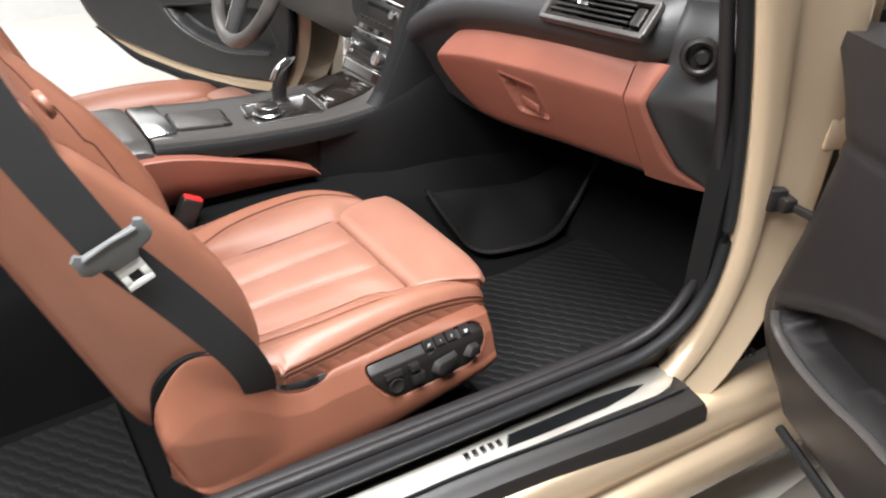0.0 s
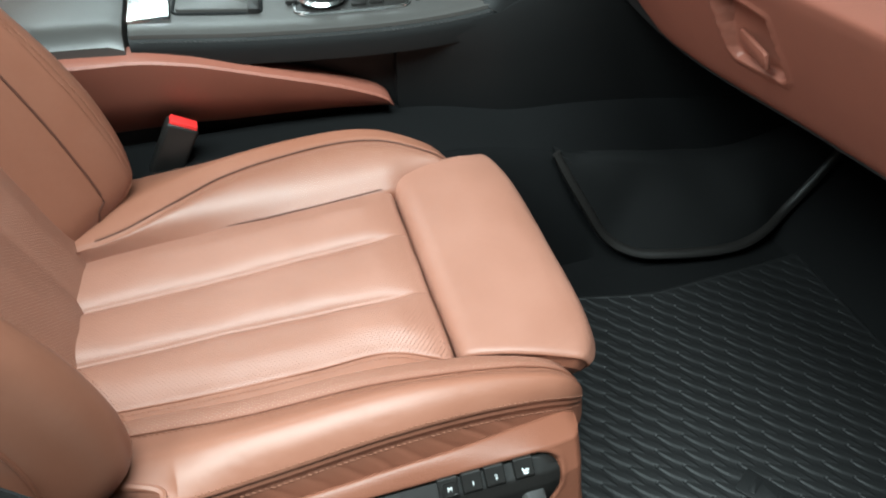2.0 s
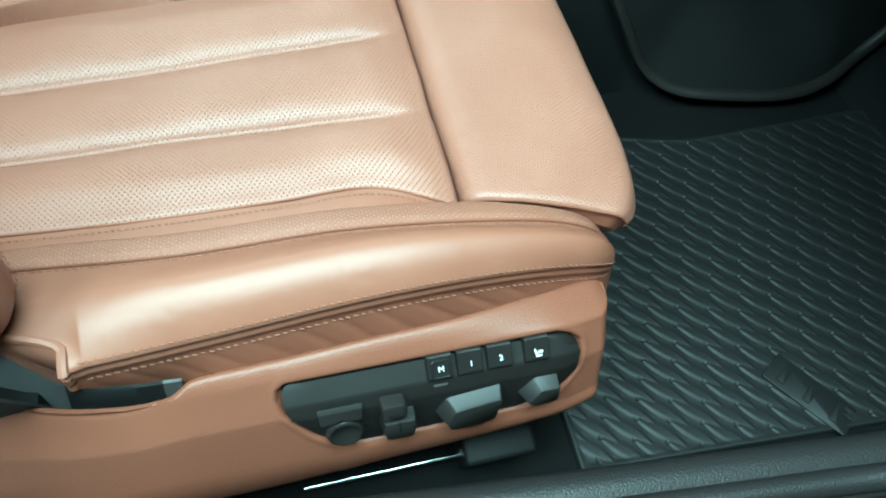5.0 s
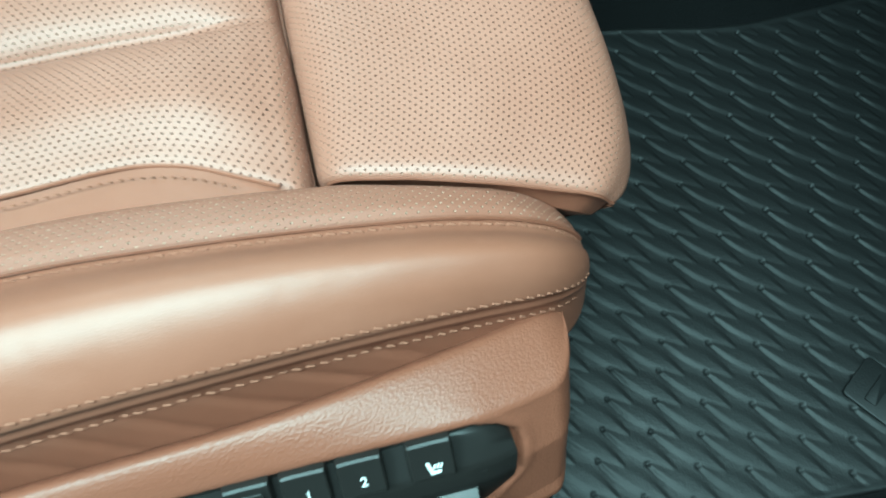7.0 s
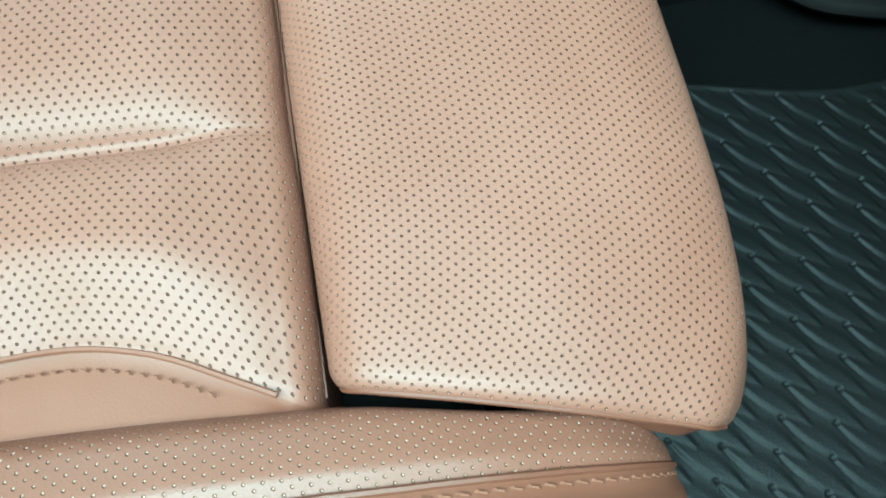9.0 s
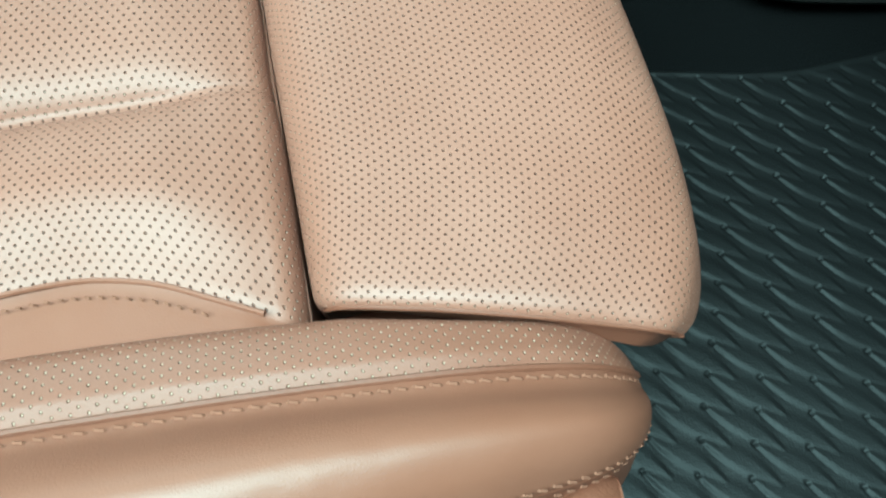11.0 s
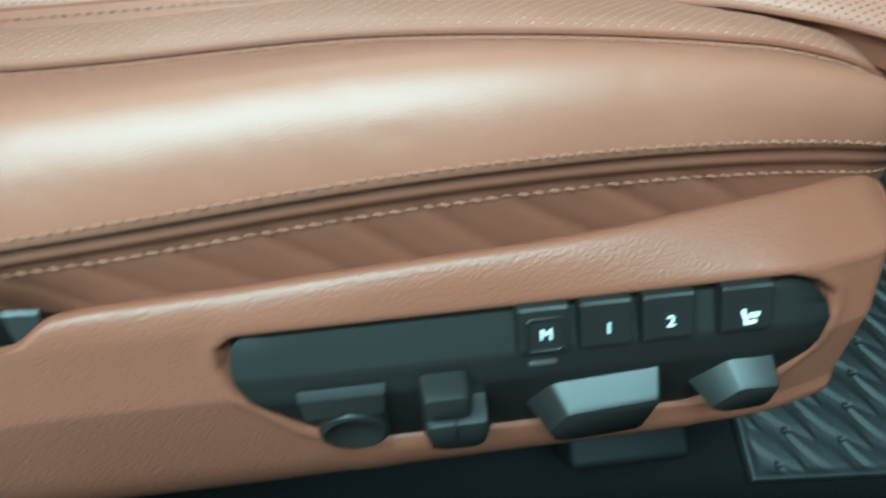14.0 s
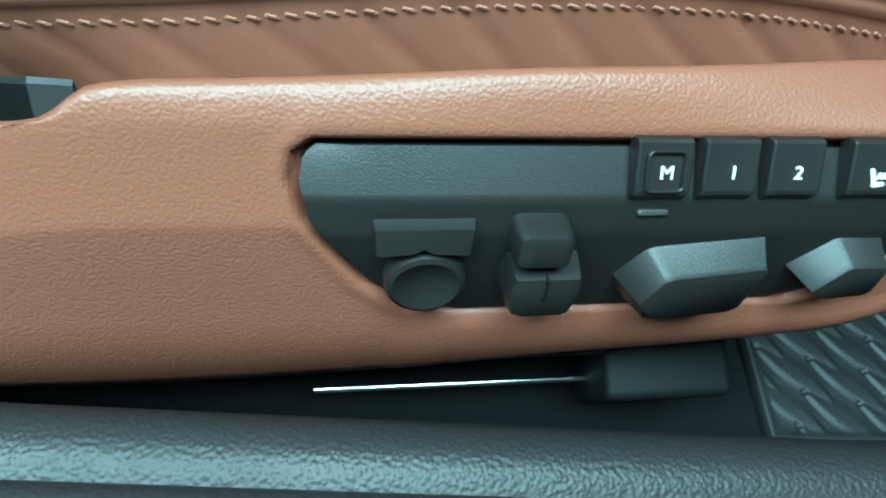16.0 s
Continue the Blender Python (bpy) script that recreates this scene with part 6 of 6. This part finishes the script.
part("vent_divider", block((0.012, 0.058, 0.020), sm @ pose(0, 0.150, 0.003), 0.002), BLACK_SATIN, stack)
# near flank of the stack, sweeping from console to dash
rings = []
for t in np.linspace(0, 1, 24):
    x, z = 0.015 + 0.125 * t ** 0.9, 0.712 + 0.235 * t ** 1.15
    y = 0.318 + 0.006 * math.sin(t * 3)
    rings.append([(x - 0.006, y, z + 0.002), (x - 0.003, y - 0.016, z - 0.002), (x + 0.012, y - 0.027, z - 0.010), (x + 0.045, y - 0.036, z - 0.036), (x + 0.11, y - 0.040, z - 0.075),
                  (x + 0.17, y - 0.040, z - 0.09), (x + 0.18, y + 0.03, z - 0.08), (x + 0.02, y + 0.03, z + 0.002)])
part("stack_flank", loft(rings), CONSOLE_BLACK, root, "black leatherette stack flank with stitched seam")
part("flank_stitching", stitches([(0.022 + 0.125 * t ** 0.9, 0.297, 0.706 + 0.235 * t ** 1.15) for t in np.linspace(0, 1, 24)], (-0.5, -0.8, 0.2), 0.006, 0.004, 0.0008), CONSOLE_GREY, root)
rings = []
for x in np.linspace(-0.11, 0.62, 32):
    f = sstep(-0.03, 0.12, x)
    r = 1 - sstep(-0.11, 0.06, x)
    top = ZTOP(min(x, 0.06)) - 0.012 + 0.05 * sstep(0.02, 0.2, x)
    y = 0.300 - 0.075 * (x + 0.2) * (1 - f) - 0.022 * f - 0.02 * sstep(0.1, 0.5, x)
    rings.append([(x, y + 0.004 + 0.03 * r, 0.50), (x, y - 0.001 + 0.03 * r, 0.58), (x, y + 0.024 * r, 0.64), (x, y + 0.002 + 0.012 * r, top - 0.02), (x, y + 0.008 + 0.010 * r, top), (x, y + 0.05, top), (x, y + 0.05, 0.50)])
part("flank_panel", loft(rings), CONSOLE_BLACK, root, "black console flank panel")
# driver's half of the dash
rings = []
for y in np.linspace(0.535, 1.20, 20):
    rings.append([(x, y, z) for x, z in ((0.62, 0.66), (0.26, 0.68), (0.16, 0.74), (0.10, 0.86), (0.10, 0.95), (0.16, 1.02), (0.30, 1.06), (0.80, 1.085), (0.80, 0.66))])
part("driver_dash", loft(rings), DASH_BLACK, root, "soft black dash on the driver's side")
adopt(root, dash)

# ---- steering wheel ----
wheel = thing("steering_wheel", "dark brown leather steering wheel with silver spoke trim", "steering wheel", at=(-0.06, 0.80, 0.9))
root = new("tmp_root")
wm = frame_of((-0.045, 0.80, 0.925), (0, 1, 0), (0.42, 0, 0.90))
part("rim", tube([wm @ Vector((0.182 * math.cos(a), 0.182 * math.sin(a), 0)) for a in np.linspace(0, math.tau, 49)[:-1]], 0.0185, 12, closed=True), leather("dark_rim_leather", (0.045, 0.040, 0.037), (0.07, 0.063, 0.058), 0.4), root, "dark leather rim")
part("hub", turned([(0.070, -0.02), (0.078, -0.005), (0.070, 0.018), (0.04, 0.026), (0.001, 0.028)], wm @ pose(0, 0, 0, 0, 180 if (wm.to_3x3() @ Vector((0, 0, 1))).x > 0 else 0), 28), DASH_BLACK, root)
part("spoke", block((0.060, 0.13, 0.018), wm @ pose(0, -0.105, 0), 0.006), DASH_BLACK, root, "black lower spoke")
part("spoke_trim", block((0.010, 0.10, 0.022), wm @ pose(0.026, -0.110, 0), 0.003), CHROME, root, "silver spoke trim")
for s in (-1, 1):
    part("spoke", block((0.14, 0.045, 0.020), wm @ pose(s * 0.115, 0.0, 0), 0.006), DASH_BLACK, root)
part("column", tube([wm @ Vector((0, 0, 0)), (0.14, 0.80, 0.86)], 0.035, 12), DASH_BLACK, root)
adopt(root, wheel)

# ---- driver's seat ----
seat2 = thing("driver_seat", "cognac-brown leather driver's car seat beyond the console", "car seat", at=(-0.3, 0.86, 0.3))
root = new("tmp_root")
YC = 0.875
rings = []
for x in np.linspace(-0.60, -0.16, 30):
    rings.append([(x, YC + y, 0.545 + 0.006 * math.cos(y * 60)) for y in np.linspace(-0.15, 0.15, 24)] + [(x, YC + 0.15, 0.42), (x, YC - 0.15, 0.42)])
part("cushion_centre", loft(rings), LEATHER_PERF, root)
rings = []
for y in np.linspace(-0.165, 0.165, 24):
    e = abs(y) / 0.165
    f = 0.005 - 0.03 * e ** 2
    ring = spline([(-0.150, 0.47), (-0.152, 0.535), (-0.135, 0.556), (-0.08, 0.562), (f - 0.03, 0.546), (f, 0.51), (f - 0.01, 0.47)], 30, closed=True)
    rings.append([(x, YC + y, 0.51 + (z - 0.51) * (1 - 0.25 * e ** 8)) for x, z in ring])
part("thigh_support", loft(rings), LEATHER_PERF, root, "leather thigh support")
for sgn in (-1, 1):
    rings = []
    for t in np.linspace(0, 1, 30):
        x = -0.60 + 0.52 * t
        s = math.sqrt(max(0.01, 1 - max(0.0, (t - 0.80) / 0.20) ** 2))
        hgt = 0.045 * math.sin(min(1.0, t * 1.2) * math.pi) ** 0.6
        ring = spline([(0.135, 0.50), (0.145, 0.555), (0.185, 0.570 + hgt * 0.5), (0.225, 0.572 + hgt * 0.4), (0.252, 0.545), (0.250, 0.46), (0.14, 0.45)], 30, closed=True)
        rings.append([(x, YC + sgn * (0.19 + (y - 0.19) * s), 0.50 + (z - 0.50) * s) for y, z in ring])
    part("side_bolster", loft(rings), LEATHER_SMOOTH, root, "leather side bolster")
rings = []
for z in np.linspace(0.50, 1.20, 30):
    x0 = -0.60 - 0.36 * (z - 0.55)
    ring = spline([(x0 + 0.03, -0.14), (x0 + 0.085, -0.20), (x0 + 0.03, -0.25), (x0 - 0.09, -0.24), (x0 - 0.11, 0), (x0 - 0.09, 0.24), (x0 + 0.03, 0.25), (x0 + 0.085, 0.20), (x0 + 0.03, 0.14), (x0 + 0.02, 0)], 50, closed=True)
    rings.append([(x, YC + y, z) for x, y in ring])
part("backrest", loft(rings), LEATHER_SMOOTH, root, "leather backrest")
part("seat_base", block((0.44, 0.44, 0.16), pose(-0.36, YC, 0.375), 0.01), BLACK_MATT, root)
adopt(root, seat2)

# ---- workshop ----
def room():
    def slab(name, sx, sy, sz, m, material, label, cat):
        ob = part(name, block((sx, sy, sz), m, 0.0), material, None, smooth=False)
        return tagged(ob, label, cat, kind="structure")
    slab("floor", 11, 11, 0.10, pose(0, 0.5, -0.05), FLOOR_TILE, "pale glossy workshop floor", "floor")
    slab("wall_north", 11, 0.12, 3.1, pose(0, 4.6, 1.55), WALL_PAINT, "plain white workshop wall", "wall")
    slab("wall_south", 11, 0.12, 3.1, pose(0, -4.6, 1.55), UNSEEN_GREY, "plain grey unseen wall closing the workshop", "wall")
    slab("wall_east", 0.12, 9.1, 3.1, pose(5.0, 0, 1.55), WALL_PAINT, "plain white workshop wall", "wall")
    slab("wall_west", 0.12, 9.1, 3.1, pose(-5.0, 0, 1.55), UNSEEN_GREY, "plain grey unseen wall closing the workshop", "wall")
    slab("ceiling", 11, 11, 0.10, pose(0, 0.5, 3.12), UNSEEN_GREY, "plain grey unseen ceiling closing the workshop", "ceiling")
    ap = part("pavement", prism(rounded(7.0, 2.9, 0.05), 0.004, 0.001, Matrix.Translation((0.3, -2.05, 0.0))), CONCRETE, None)
    tagged(ap, "worn grey concrete strip beside the car", "floor", kind="structure")


room()
